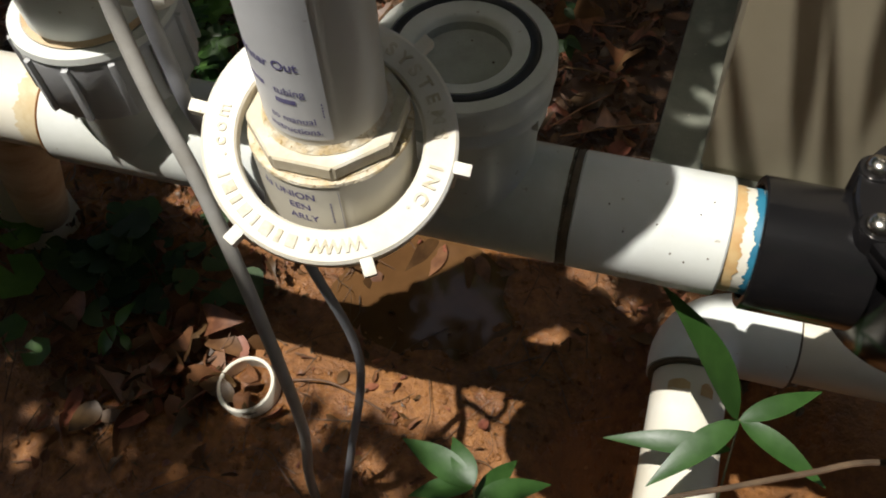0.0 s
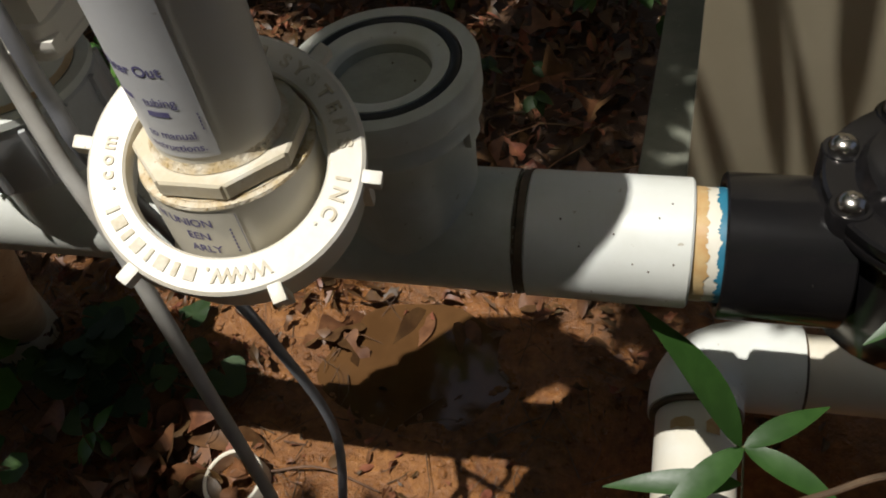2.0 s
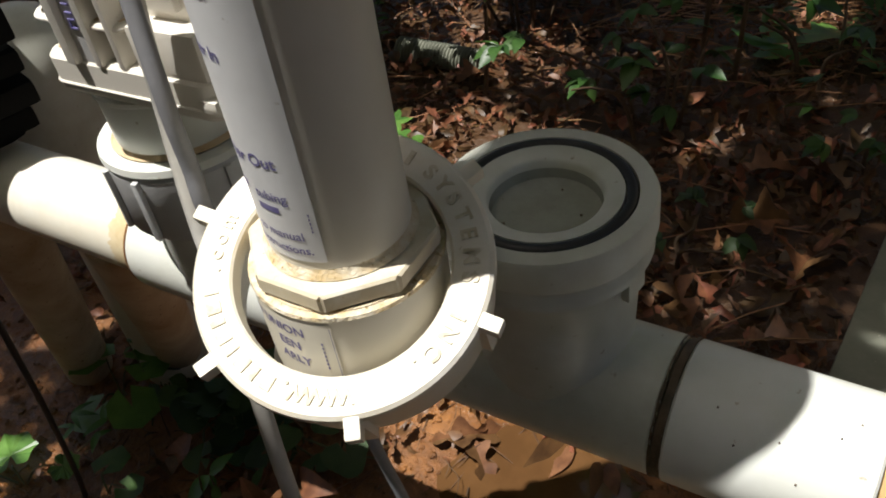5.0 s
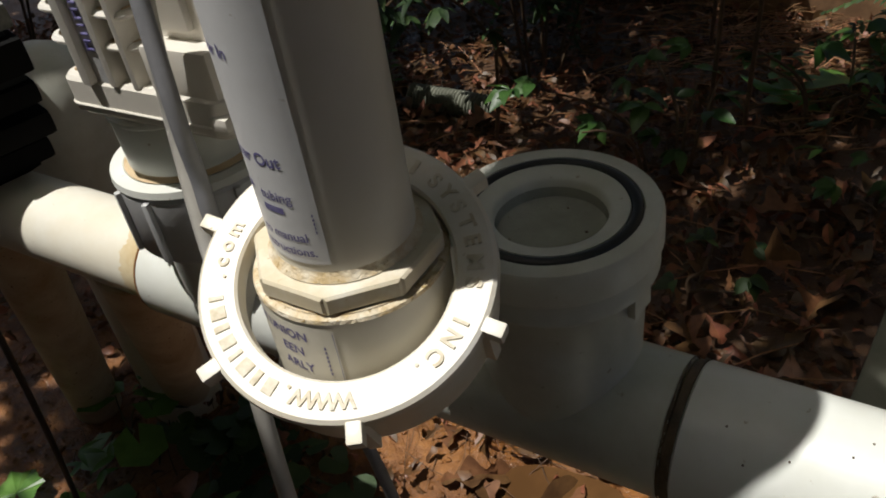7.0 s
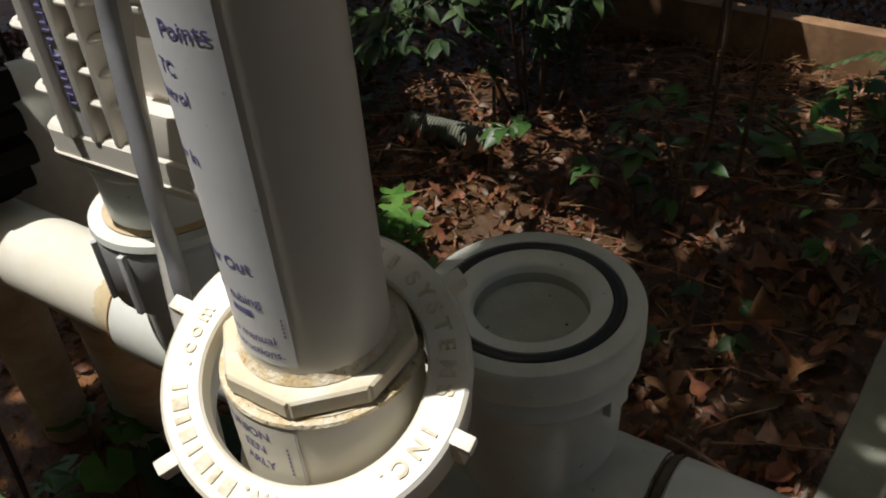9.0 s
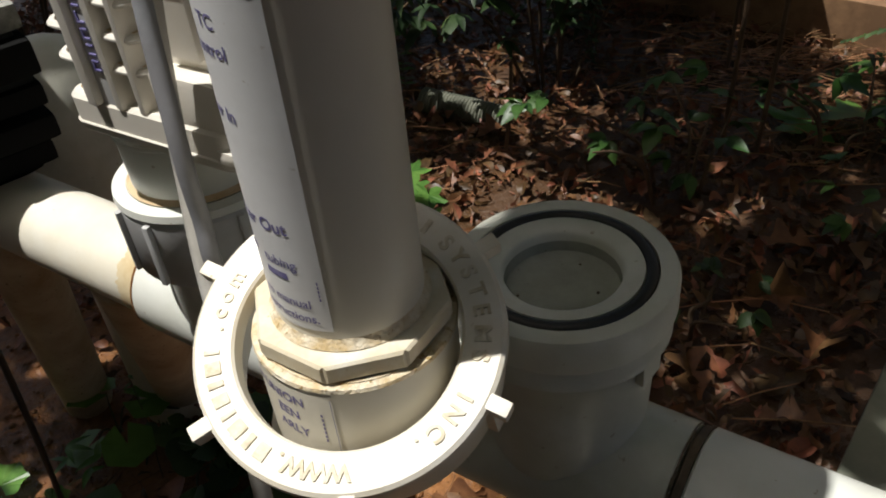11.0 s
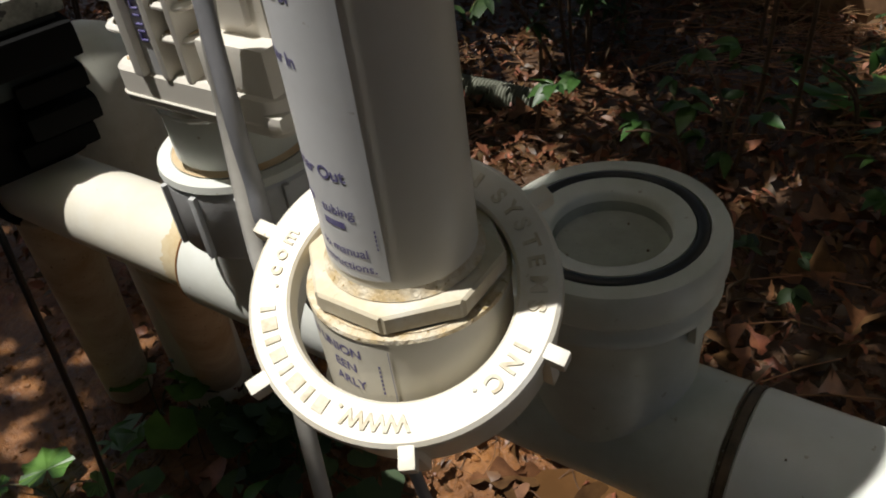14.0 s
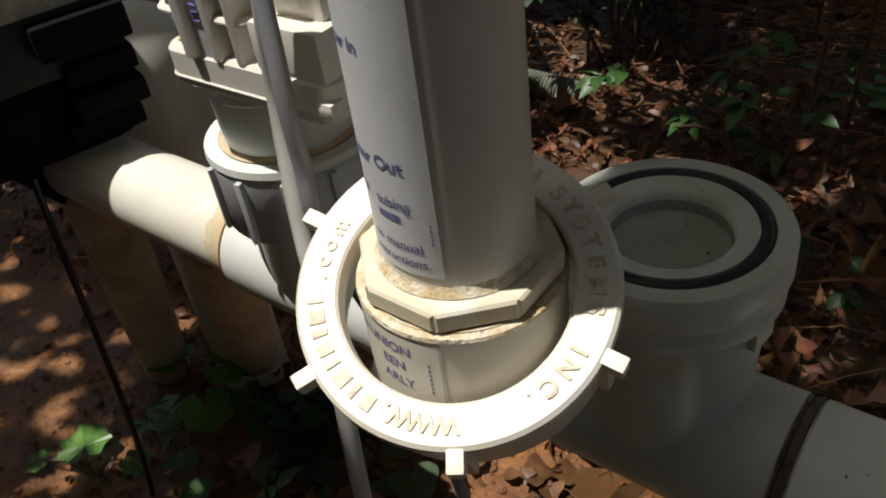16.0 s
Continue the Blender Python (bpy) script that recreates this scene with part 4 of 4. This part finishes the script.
ivy("bright green ivy with pointed lobes in patchy sun", (-0.63, 0.47), 0.15, 0.10, 46, 0.050, LEAF_BRIGHT, 21, 0.16)
ivy("bright green ivy with pointed lobes in patchy sun", (-0.54, 0.51), 0.07, 0.05, 10, 0.046, LEAF_BRIGHT, 27, 0.07)
ivy("bright green ivy with pointed lobes in patchy sun", (-0.93, 0.88), 0.13, 0.10, 34, 0.060, LEAF_BRIGHT, 22, 0.18)
ivy("glossy green ivy climbing behind the pipes", (-0.47, 0.36), 0.13, 0.12, 46, 0.042, LEAF, 23, 0.12)
ivy("dark green ivy in the manifold's shadow", (-0.46, 0.075), 0.09, 0.04, 18, 0.042, LEAF_DARK_SHADE, 24, 0.07, 3, 0.2)
ivy("dark green ivy in the manifold's shadow", (-0.40, 0.10), 0.14, 0.05, 18, 0.038, LEAF_DARK_SHADE, 25, 0.05, 3, 0.25)
ivy("lobed bright leaves standing above the litter", (-0.005, 1.09), 0.06, 0.03, 3, 0.125, LEAF_BRIGHT, 26, 0.06, 5, 0.6)


def small_plant(name, label, at, leaves, mat, stem_r=0.0012, kind_name="weed", lean=(0, 0), tip=None):
    """A short stem with leaves given as (height share, azimuth, pitch, length, width)."""
    t = thing(name, label, kind_name)
    x, y, h = at
    root = spot(x, y, -0.005)
    top = Vector(tip) if tip else spot(x + lean[0], y + lean[1], h)
    pts = smooth_path([root, root.lerp(top, 0.5) + Vector((0.004, -0.003, 0)), top], 5)
    bm = bmesh.new()
    tube(bm, pts, stem_r, stem_r * 0.7, seg=8)
    part("stem", bm, STEM, t)
    rng = random.Random(int(1000 * abs(x)))
    for s, az, pitch, l, w in leaves:
        bm = bmesh.new()
        p = pts[min(int(s * (len(pts) - 1)), len(pts) - 1)]
        leaf(bm, aim(p, az, pitch, rng.uniform(-12, 12)), l, w, 0, 0.25, 0.22, 12, 1.0, rng)
        part("leaf", bm, mat, t)
    return t


small_plant("seedling", "small glossy green seedling in wet clay", (-0.392, 0.006, 0.035), ((1, 250, -25, 0.040, 0.020), (1, 60, 30, 0.032, 0.014), (0.7, 320, -15, 0.026, 0.010), (0.6, 150, 10, 0.02, 0.008)), LEAF_BRIGHT)
small_plant("seedling", "small glossy green seedling in wet clay", (-0.352, 0.020, 0.020), ((1, 280, -25, 0.028, 0.012), (1, 100, 20, 0.024, 0.010), (0.8, 20, 5, 0.022, 0.009)), LEAF)
small_plant("seedling", "slender sprawling weed on wet clay", (-0.60, 0.005, 0.030), ((1, 20, 8, 0.034, 0.007), (1, -20, 5, 0.030, 0.006), (1, 60, 10, 0.028, 0.006), (0.6, 260, -10, 0.026, 0.008), (0.5, 200, 0, 0.03, 0.007)), LEAF_BRIGHT)


def broad_weed(label, at, leaves, mat, lobes=1, cut=0.0):
    """Round or lobed leaves on short stalks; each leaf is x, y, height, azimuth, pitch, size."""
    t = thing("broad_leaf_weed", label, "weed")
    root = spot(*at, -0.004)
    rng = random.Random(int(1000 * abs(at[0] + at[1])))
    for x, y, h, az, pitch, size in leaves:
        tip = spot(x, y, h)
        bm = bmesh.new()
        tube(bm, smooth_path([root, root.lerp(tip, 0.5) + Vector((0, 0, 0.012)), tip], 5), 0.0011, 0.0009, seg=6)
        stalk = part("stalk", bm, STEM, t)
        bm = bmesh.new()
        lobed_leaf(bm, aim(tip, az, pitch, rng.uniform(-10, 10)), size, rng, lobes, cut)
        part("leaf", bm, mat, stalk)


broad_weed("broad round green leaves low on the clay", (-0.590, 0.060), ((-0.600, 0.070, 0.050, 200, -8, 0.052), (-0.560, 0.075, 0.055, 40, -10, 0.050), (-0.545, 0.045, 0.040, -30, -15, 0.052), (-0.575, 0.030, 0.030, 250, -20, 0.045)), LEAF_BRIGHT)
broad_weed("scalloped round green leaf on wet clay", (-0.600, -0.075), ((-0.612, -0.070, 0.022, 150, -4, 0.052), (-0.565, -0.050, 0.024, 20, -10, 0.030), (-0.655, -0.095, 0.012, 220, -8, 0.026)), LEAF_BRIGHT, 7, 0.16)
broad_weed("green leaves at the shaded edge of the clay", (-0.50, -0.045), ((-0.505, -0.035, 0.025, 100, -8, 0.036), (-0.475, -0.040, 0.022, 10, 0, 0.030)), LEAF)
small_plant("seedling", "slender sprawling weed on wet clay", (-0.585, -0.020, 0.045), ((1, 250, 0, 0.030, 0.009), (0.9, 140, 10, 0.026, 0.008), (0.7, 300, 0, 0.026, 0.009), (0.5, 60, 5, 0.022, 0.008)), LEAF_BRIGHT, 0.0010, "weed", (0.05, 0.03))
small_plant("seedling", "tiny pale weed beside the support leg", (-0.545, 0.075, 0.10), tuple((0.5 + 0.1 * k, 70 * k, 15, 0.012, 0.004) for k in range(6)), LEAF_BRIGHT, 0.0007)
small_plant("lance_leaf_weed", "slender weed with long pointed leaves beside the elbow", (0.228, -0.060, 0.31), ((1, 148, 54, 0.110, 0.027), (0.97, 186, 0, 0.086, 0.017), (1, 226, -4, 0.074, 0.018), (1, -26, -4, 0.064, 0.016), (1, 32, 6, 0.060, 0.014), (0.7, 236, -12, 0.06, 0.016)), LEAF, 0.0011, "weed", (0, 0), (0.1906, -0.058, 0.262))
small_plant("lance_leaf_weed", "long pointed leaves lying over the mud", (0.03, -0.15, 0.06), ((1, 158, 2, 0.066, 0.022), (1, 128, 8, 0.040, 0.018), (0.95, 30, -2, 0.060, 0.020), (0.95, -12, -6, 0.07, 0.020), (1, 196, -8, 0.05, 0.018), (0.9, 60, -8, 0.05, 0.016)), LEAF, 0.0012, "weed", (0, 0), (0.026, -0.116, 0.182))
small_plant("tall_weed", "tall weed with broad pointed leaves close to the valve", (0.31, -0.11, 0.6), ((1, 208, -8, 0.066, 0.014), (1, 228, -4, 0.072, 0.016), (0.96, 20, 0, 0.09, 0.02), (0.9, 330, -5, 0.09, 0.02)), LEAF, 0.0018, "weed", (0, 0), (0.236, -0.155, 0.575))
small_plant("fern_sprig", "small pale fern sprig among dead leaves", (-0.77, 0.90, 0.09), tuple((s, az, 10, 0.022, 0.009) for s in (0.4, 0.55, 0.7, 0.85, 1) for az in (20, 200)), LEAF_BRIGHT)


def fern(label, at, fronds, seed):
    """Arching fronds with paired leaflets that shrink to the tip."""
    rng = random.Random(seed)
    t = thing("fern", label, "fern", "ferns")
    root = spot(*at)
    for az, reach, rise in fronds:
        d = Vector((math.cos(radians(az)), math.sin(radians(az)), 0))
        pts = smooth_path([root, root + d * reach * 0.45 + Vector((0, 0, rise)), root + d * reach + Vector((0, 0, rise * 0.35))], 10)
        bm = bmesh.new()
        tube(bm, pts, 0.0014, 0.0006, seg=5)
        for i in range(4, len(pts)):
            l = 0.045 * (1.05 - i / len(pts)) + 0.006
            for side in (-78, 78):
                leaf(bm, aim(pts[i], az + side, rng.uniform(-18, -2), rng.uniform(-10, 10)), l, 0.010, 0, 0.2, 0.1, 4, 0.8, rng)
        part("frond", bm, LEAF_DARK_SHADE, t)


fern("dark green fern arching over the litter", (0.10, 1.34), ((160, 0.22, 0.09), (200, 0.24, 0.07), (235, 0.20, 0.06), (120, 0.20, 0.10), (270, 0.18, 0.05)), 3)
fern("dark green fern arching over the litter", (-0.52, 1.20), ((250, 0.16, 0.20), (290, 0.14, 0.22), (200, 0.18, 0.18)), 4)
for x, y, h in ((-0.19, 0.94, 0.55), (-0.14, 0.96, 0.5), (-0.28, 1.26, 0.5), (0.02, 1.3, 0.5), (-0.50, 0.79, 0.16)):
    t = thing("sapling", "thin bare dark sapling stem rising from the litter", "sapling", "sapling stems")
    bm = bmesh.new()
    tube(bm, smooth_path([spot(x, y, -0.02), spot(x + 0.012, y + 0.01, h * 0.5), spot(x + 0.006, y + 0.03, h)], 6), 0.0042, 0.0028, seg=8)
    part("stem", bm, TWIG, t)


# ---- unseen overhanging tree, added to cast the shade on the place ----
def build_shade_tree():
    rng = random.Random(77)
    t = thing("tree", "unseen broadleaf tree added to shade the equipment", "tree")
    bm = bmesh.new()
    tube(bm, smooth_path([(1.5, -1.3, -0.2), (1.45, -1.2, 0.8), (1.3, -1.0, 1.7), (1.1, -0.8, 2.6)], 6), 0.10, 0.06, seg=16)
    part("trunk", bm, BARK, t)
    for e in ((-1.0, 1.4, 1.95), (-0.2, 1.9, 2.0), (0.6, 1.3, 2.05), (-1.9, 1.9, 2.1)):
        bm = bmesh.new()
        a = Vector((1.25, -0.95, 1.9))
        tube(bm, smooth_path([a, a.lerp(Vector(e), 0.4) + Vector((0, 0, 0.35)), e], 8), 0.035, 0.006, seg=8)
        part("limb", bm, BARK, t)
    # gaps cut to place sun patches: centre, half size where light falls 0.45 m up
    gaps = [(-0.015, -0.090, 0.082, 0.080), (-0.26, 0.0, 0.19, 0.10), (-0.46, 0.05, 0.10, 0.075), (-0.31, 0.055, 0.15, 0.085), (-0.16, 0.075, 0.17, 0.10), (-0.13, 0.01, 0.12, 0.09), (0.19, -0.015, 0.095, 0.050), (-0.035, 0.215, 0.09, 0.04),
            (0.15, -0.095, 0.12, 0.065), (0.22, -0.17, 0.09, 0.06), (-0.63, 0.865, 0.12, 0.095), (-0.09, 1.37, 0.17, 0.11), (-0.12, 1.51, 0.16, 0.06), (0.105, 1.18, 0.07, 0.045), (0.155, 0.90, 0.06, 0.05), (0.08, 1.02, 0.03, 0.03), (0.10, 0.80, 0.025, 0.025), (-0.16, 1.10, 0.035, 0.03), (-0.82, 0.98, 0.09, 0.06),
            (0.18, 0.74, 0.035, 0.055), (-0.50, 0.57, 0.16, 0.08), (-0.56, 0.02, 0.13, 0.062), (-1.0, 0.23, 0.20, 0.055), (-0.68, 0.19, 0.05, 0.045), (-0.522, 0.173, 0.03, 0.03), (-0.37, 0.46, 0.08, 0.05)]
    bm = bmesh.new()
    made = 0
    while made < 27000:
        kx, ky = rng.uniform(-2.4, 1.4), rng.uniform(-1.3, 3.0)
        l = rng.uniform(0.05, 0.10) * (1.2 if ky > 0.45 else 1.0)
        if 0.07 < kx < 0.54 and 0.19 < ky < 0.42:
            continue
        if any(((kx - gx) / (hx + (0.25 if ky < 0.45 else 0.45) * l)) ** 2 + ((ky - gy) / (hy + (0.25 if ky < 0.45 else 0.45) * l)) ** 2 < 1 for gx, gy, hx, hy in gaps):
            # leaves stay over the open port to keep it shaded
            if (kx - 0.018) ** 2 + (ky - 0.022) ** 2 > 0.062 ** 2:
                made += 1
                continue
        h = rng.uniform(1.45, 2.05)
        p = Vector((kx - 0.21 * (h - 0.45), ky - 0.20 * (h - 0.45), h))
        m = Matrix.Translation(p) @ Euler((rng.gauss(0, 0.35), rng.gauss(0, 0.35), rng.uniform(0, 6.28))).to_matrix().to_4x4() @ Matrix.Translation((0, -l / 2, 0))
        leaf(bm, m, l, l * 0.5, 0, 0.2, 0.1, 3, 1.0, rng)
        made += 1
    # long leaves placed to streak the heater's front with shade
    for k in range(9):
        h = rng.uniform(1.2, 1.5)
        l = rng.uniform(0.09, 0.17)
        p = Vector((0.09 + 0.042 * k + rng.uniform(-0.01, 0.01) - 0.21 * (h - 0.45), rng.uniform(0.23, 0.38) - 0.20 * (h - 0.45), h))
        leaf(bm, Matrix.Translation(p) @ pose(0, 0, 0, 0, rng.uniform(-15, 15), rng.gauss(0, 14)) @ Matrix.Translation((0, -l / 2, 0)), l, rng.uniform(0.020, 0.034), 0, 0.1, 0.1, 5, 1.0, rng)
    part("crown", bm, LEAF, t)


build_shade_tree()


# ---- litter ----
def build_litter():
    rng = random.Random(31)
    bm = bmesh.new()
    n = 0
    while n < 16000:
        x, y = rng.uniform(-2.0, 0.30), rng.uniform(0.10, 2.4) ** 1.0
        wet = math.exp(-((x + 0.08) / 0.2) ** 2 - ((y - 0.12) / 0.10) ** 2)
        if rng.random() < 1.3 * wet or (x > 0.11 and y > 0.30) or rng.random() > 1.25 - 0.35 * y:
            continue
        n += 1
        l = rng.uniform(0.012, 0.036) * (0.75 if y < 0.35 else 1.0)
        m = Matrix.Translation(spot(x, y, rng.uniform(0.002, 0.020))) @ Euler((rng.gauss(0, 0.5), rng.gauss(0, 0.5), rng.uniform(0, 6.28))).to_matrix().to_4x4()
        leaf(bm, m, l, l * rng.uniform(0.3, 0.75), rng.choice((0, 2, 3, 3)), rng.uniform(-1.2, 1.5), rng.uniform(0.1, 0.9), 7, 0.8, rng)
    for k in range(520):
        x, y = (rng.gauss(-0.345, 0.05), rng.gauss(-0.02, 0.035)) if k < 130 else (rng.uniform(-0.62, 0.05), rng.uniform(-0.16, 0.12))
        l = rng.uniform(0.02, 0.055) if k < 130 else rng.uniform(0.004, 0.018)
        m = Matrix.Translation(spot(x, y, rng.uniform(0.002, 0.016 if k < 130 else 0.004))) @ Euler((rng.gauss(0, 0.5), rng.gauss(0, 0.5), rng.uniform(0, 6.28))).to_matrix().to_4x4()
        leaf(bm, m, l, l * rng.uniform(0.3, 0.7), rng.choice((0, 0, 2)), rng.uniform(-1.0, 1.4), rng.uniform(0.1, 0.9), 7, 0.8, rng)
    tagged(mesh_object("leaf_litter", bm, LITTER), "brown curled dead leaves covering the ground", "leaf litter", kind="stuff")
    bm = bmesh.new()
    for k in range(420):
        x, y = (rng.gauss(-0.12, 0.22), rng.gauss(1.32, 0.16)) if k < 300 else (rng.uniform(-1.2, 0.1), rng.uniform(0.40, 1.3))
        if x > 0.11:
            continue
        a, l = rng.gauss(0.3, 0.5), rng.uniform(0.05, 0.16)
        p, d = spot(x, y, rng.uniform(0.012, 0.03)), Vector((math.cos(a), math.sin(a), rng.uniform(-0.08, 0.08)))
        tube(bm, [p - d * l / 2, p + Vector((0, 0, 0.004)), p + d * l / 2], 0.0010, 0.0008, seg=4)
    tagged(mesh_object("pine_straw", bm, STRAW), "tan pine needles and straw over the litter", "straw", kind="stuff")
    bm = bmesh.new()
    for k in range(260):
        x, y = rng.uniform(-0.65, 0.1), rng.uniform(-0.16, 0.25)
        a, l = rng.uniform(0, 6.28), rng.uniform(0.02, 0.09)
        p, d = spot(x, y, 0.004), Vector((math.cos(a), math.sin(a), rng.uniform(-0.05, 0.1)))
        q = d.orthogonal().normalized() * rng.uniform(-0.5, 0.5) * l
        tube(bm, smooth_path([p - d * l / 2, p - d * l * 0.2 + q * 0.4, p + d * l * 0.1 + q * 0.8, p + d * l / 2], 4), rng.uniform(0.0003, 0.0010), 0.0003, seg=5)
    tagged(mesh_object("rootlets", bm, TWIG), "fine brown roots and twigs in the clay", "twigs", kind="stuff")
    bm = bmesh.new()
    bmesh.ops.create_icosphere(bm, subdivisions=1, radius=1.0)
    ball = [v.co.copy() for v in bm.verts]
    tris = [[v.index for v in f.verts] for f in bm.faces]
    bm.free()
    verts, faces = [], []
    for k in range(2600):
        x, y = rng.uniform(-0.85, 0.16), rng.uniform(-0.2, 0.28)
        r = rng.uniform(0.001, 0.0048) * (0.6 if rng.random() < 0.7 else 1.2)
        c, sx, sz = spot(x, y, r * 0.2), rng.uniform(0.7, 1.4), rng.uniform(0.5, 0.9)
        n0 = len(verts)
        verts += [(c.x + r * sx * v.x, c.y + r * v.y * rng.uniform(0.8, 1.2), c.z + r * sz * v.z) for v in ball]
        faces += [[n0 + i for i in f] for f in tris]
    me = bpy.data.meshes.new("clay_crumbs")
    me.from_pydata(verts, [], faces)
    me.materials.append(SOIL)
    tagged(new("clay_crumbs", me), "crumbs and pebbles of red clay", "soil crumbs", kind="stuff")


build_litter()


def dead_leaf(label, at, az, size, width, lobes, curl, seed, up=0.008, pitch=0.0):
    rng = random.Random(seed)
    bm = bmesh.new()
    leaf(bm, aim(spot(at[0], at[1], up), az, pitch, rng.uniform(-25, 25)), size, width, lobes, curl * 1.3, 0.75, 18, 0.8, rng)
    for v in bm.verts:
        v.co.z += 0.004 * noise.noise(v.co * 70)
    tagged(mesh_object("dead_leaf", bm, LITTER), label, "dead leaf", "large fallen leaves")


for k, (x, y, az, l, w, lob, cu) in enumerate(((-0.365, -0.055, 30, 0.085, 0.045, 0, 0.8), (-0.335, -0.045, 60, 0.070, 0.040, 0, -0.7), (-0.345, -0.010, 140, 0.075, 0.036, 2, 0.9),
                                               (-0.31, -0.030, 10, 0.06, 0.032, 0, 1.0), (-0.37, -0.02, 330, 0.07, 0.04, 2, -0.6), (-0.30, 0.0, 200, 0.06, 0.03, 0, 0.8), (-0.335, 0.02, 80, 0.06, 0.032, 0, 0.9))):
    dead_leaf("dark curled dead leaf on wet clay", (x, y), az, l, w, lob, cu, 50 + k)
for k, (x, y, az, l, w, lob, cu) in enumerate(((-0.225, 0.150, 35, 0.095, 0.036, 3, 0.6), (-0.195, 0.175, 320, 0.07, 0.03, 3, 0.7), (-0.10, 0.215, 250, 0.075, 0.034, 0, 0.5), (-0.06, 0.205, 290, 0.06, 0.03, 0, 0.6),
                                               (-0.14, 0.225, 200, 0.05, 0.024, 2, -0.6), (-0.24, 0.19, 100, 0.05, 0.026, 2, 0.8), (0.0, 0.22, 20, 0.06, 0.035, 0, 0.7), (-0.03, 0.24, 160, 0.05, 0.024, 2, -0.7))):
    dead_leaf("rust-brown lobed dead leaf at the puddle's edge", (x, y), az, l, w, lob, cu, 70 + k)
for k, (x, y, az, l, w) in enumerate(((0.06, 1.04, 355, 0.15, 0.05), (0.02, 0.62, 200, 0.09, 0.06), (-0.06, 0.70, 30, 0.09, 0.06), (0.07, 0.72, 140, 0.10, 0.06), (0.05, 0.50, 80, 0.09, 0.05), (-0.08, 0.47, 300, 0.09, 0.055), (-0.55, 0.80, 60, 0.09, 0.05), (0.03, 0.40, 20, 0.08, 0.04))):
    dead_leaf("tan lobed oak leaf lying on the litter", (x, y), az, l, w, 3, 0.5, 90 + k, 0.022)


# ---- small things ----
def build_offcut():
    t = thing("pipe_offcut", "cream plastic pipe offcut ring holding mud and dead leaves", "pipe ring", at=(-0.237, -0.016, ground_z(-0.237, -0.016)))
    t.rotation_euler = (radians(6), radians(-4), 0)
    bm = bmesh.new()
    lathe(bm, [(0.0262, -0.02), (0.0262, 0.0205), (0.0272, 0.0215), (0.0295, 0.0215), (0.0302, 0.0205), (0.0302, -0.02)], None, 48)
    part("ring", bm, PVC_OLD, t)
    bm = bmesh.new()
    lathe(bm, [(0.0262, 0.003), (0.018, 0.006), (0.008, 0.004), (0, 0.007)], None, 24)
    for v in bm.verts:
        v.co.z += 0.004 * noise.noise(v.co * 120)
    part("mud_fill", bm, SOIL, t)


build_offcut()
for k, (x, y, az) in enumerate(((-0.245, -0.020, 40), (-0.232, -0.008, 160), (-0.238, -0.022, 280))):
    dead_leaf("scrap of dark dead leaf inside the pipe ring", (x, y), az, 0.03, 0.018, 0, 1.2, 120 + k, 0.014)


def stick(label, pts, r, r2):
    bm = bmesh.new()
    tube(bm, smooth_path(pts, 6), r, r2, seg=8)
    tagged(mesh_object("stick", bm, TWIG), label, "stick", "sticks")


stick("thin upright dead stick between the support legs", [spot(-0.690, 0.075, -0.01), spot(-0.670, 0.075, 0.05), spot(-0.655, 0.065, 0.10), spot(-0.630, 0.070, 0.17)], 0.004, 0.002)
stick("dead twig lying on clay", [spot(-0.325, -0.03, 0.008), spot(-0.29, 0.0, 0.014), spot(-0.265, 0.035, 0.008)], 0.0026, 0.0018)
stick("dead twig lying on clay", [spot(-0.21, 0.0, 0.006), spot(-0.16, 0.008, 0.012), spot(-0.10, -0.005, 0.006)], 0.0014, 0.0010)
stick("dead branch among the litter", [spot(-0.07, 0.38, 0.015), spot(0.0, 0.36, 0.02), spot(0.09, 0.33, 0.012)], 0.003, 0.002)
stick("dead branch among the litter", [spot(-0.05, 0.34, 0.015), spot(0.02, 0.335, 0.02), spot(0.10, 0.31, 0.012)], 0.002, 0.0015)
stick("thin branch crossing low over the mud", [(0.13, -0.145, 0.280), (0.149, -0.130, 0.286), (0.183, -0.115, 0.288), (0.226, -0.096, 0.290), (0.269, -0.079, 0.291), (0.36, -0.06, 0.26), (0.46, -0.05, -0.06)], 0.0016, 0.0022)


def build_corrugated():
    t = thing("drain_hose", "short grey corrugated hose half buried in leaves", "hose")
    bm = bmesh.new()
    m, h = frame_along(spot(-0.72, 0.885, 0.015), spot(-0.55, 0.89, 0.012))
    prof = [(0.0, 0)]
    for k in range(26):
        prof += [(0.020, h * k / 26), (0.024, h * (k + 0.3) / 26), (0.024, h * (k + 0.6) / 26)]
    lathe(bm, prof + [(0.0, h)], m, 20)
    part("hose_wall", bm, CONCRETE, t)


build_corrugated()


def build_board():
    t = thing("edging_board", "weathered brown timber edging board behind the plants", "board")
    bm = bmesh.new()
    box(bm, (-0.75, 0, -0.2), (0.75, 0.04, 0.10), 0.004, Matrix.Translation(spot(0.0, 1.45)) @ pose(0, 0, 0, 0, 0, -8))
    part("plank", bm, BOARD, t)


build_board()
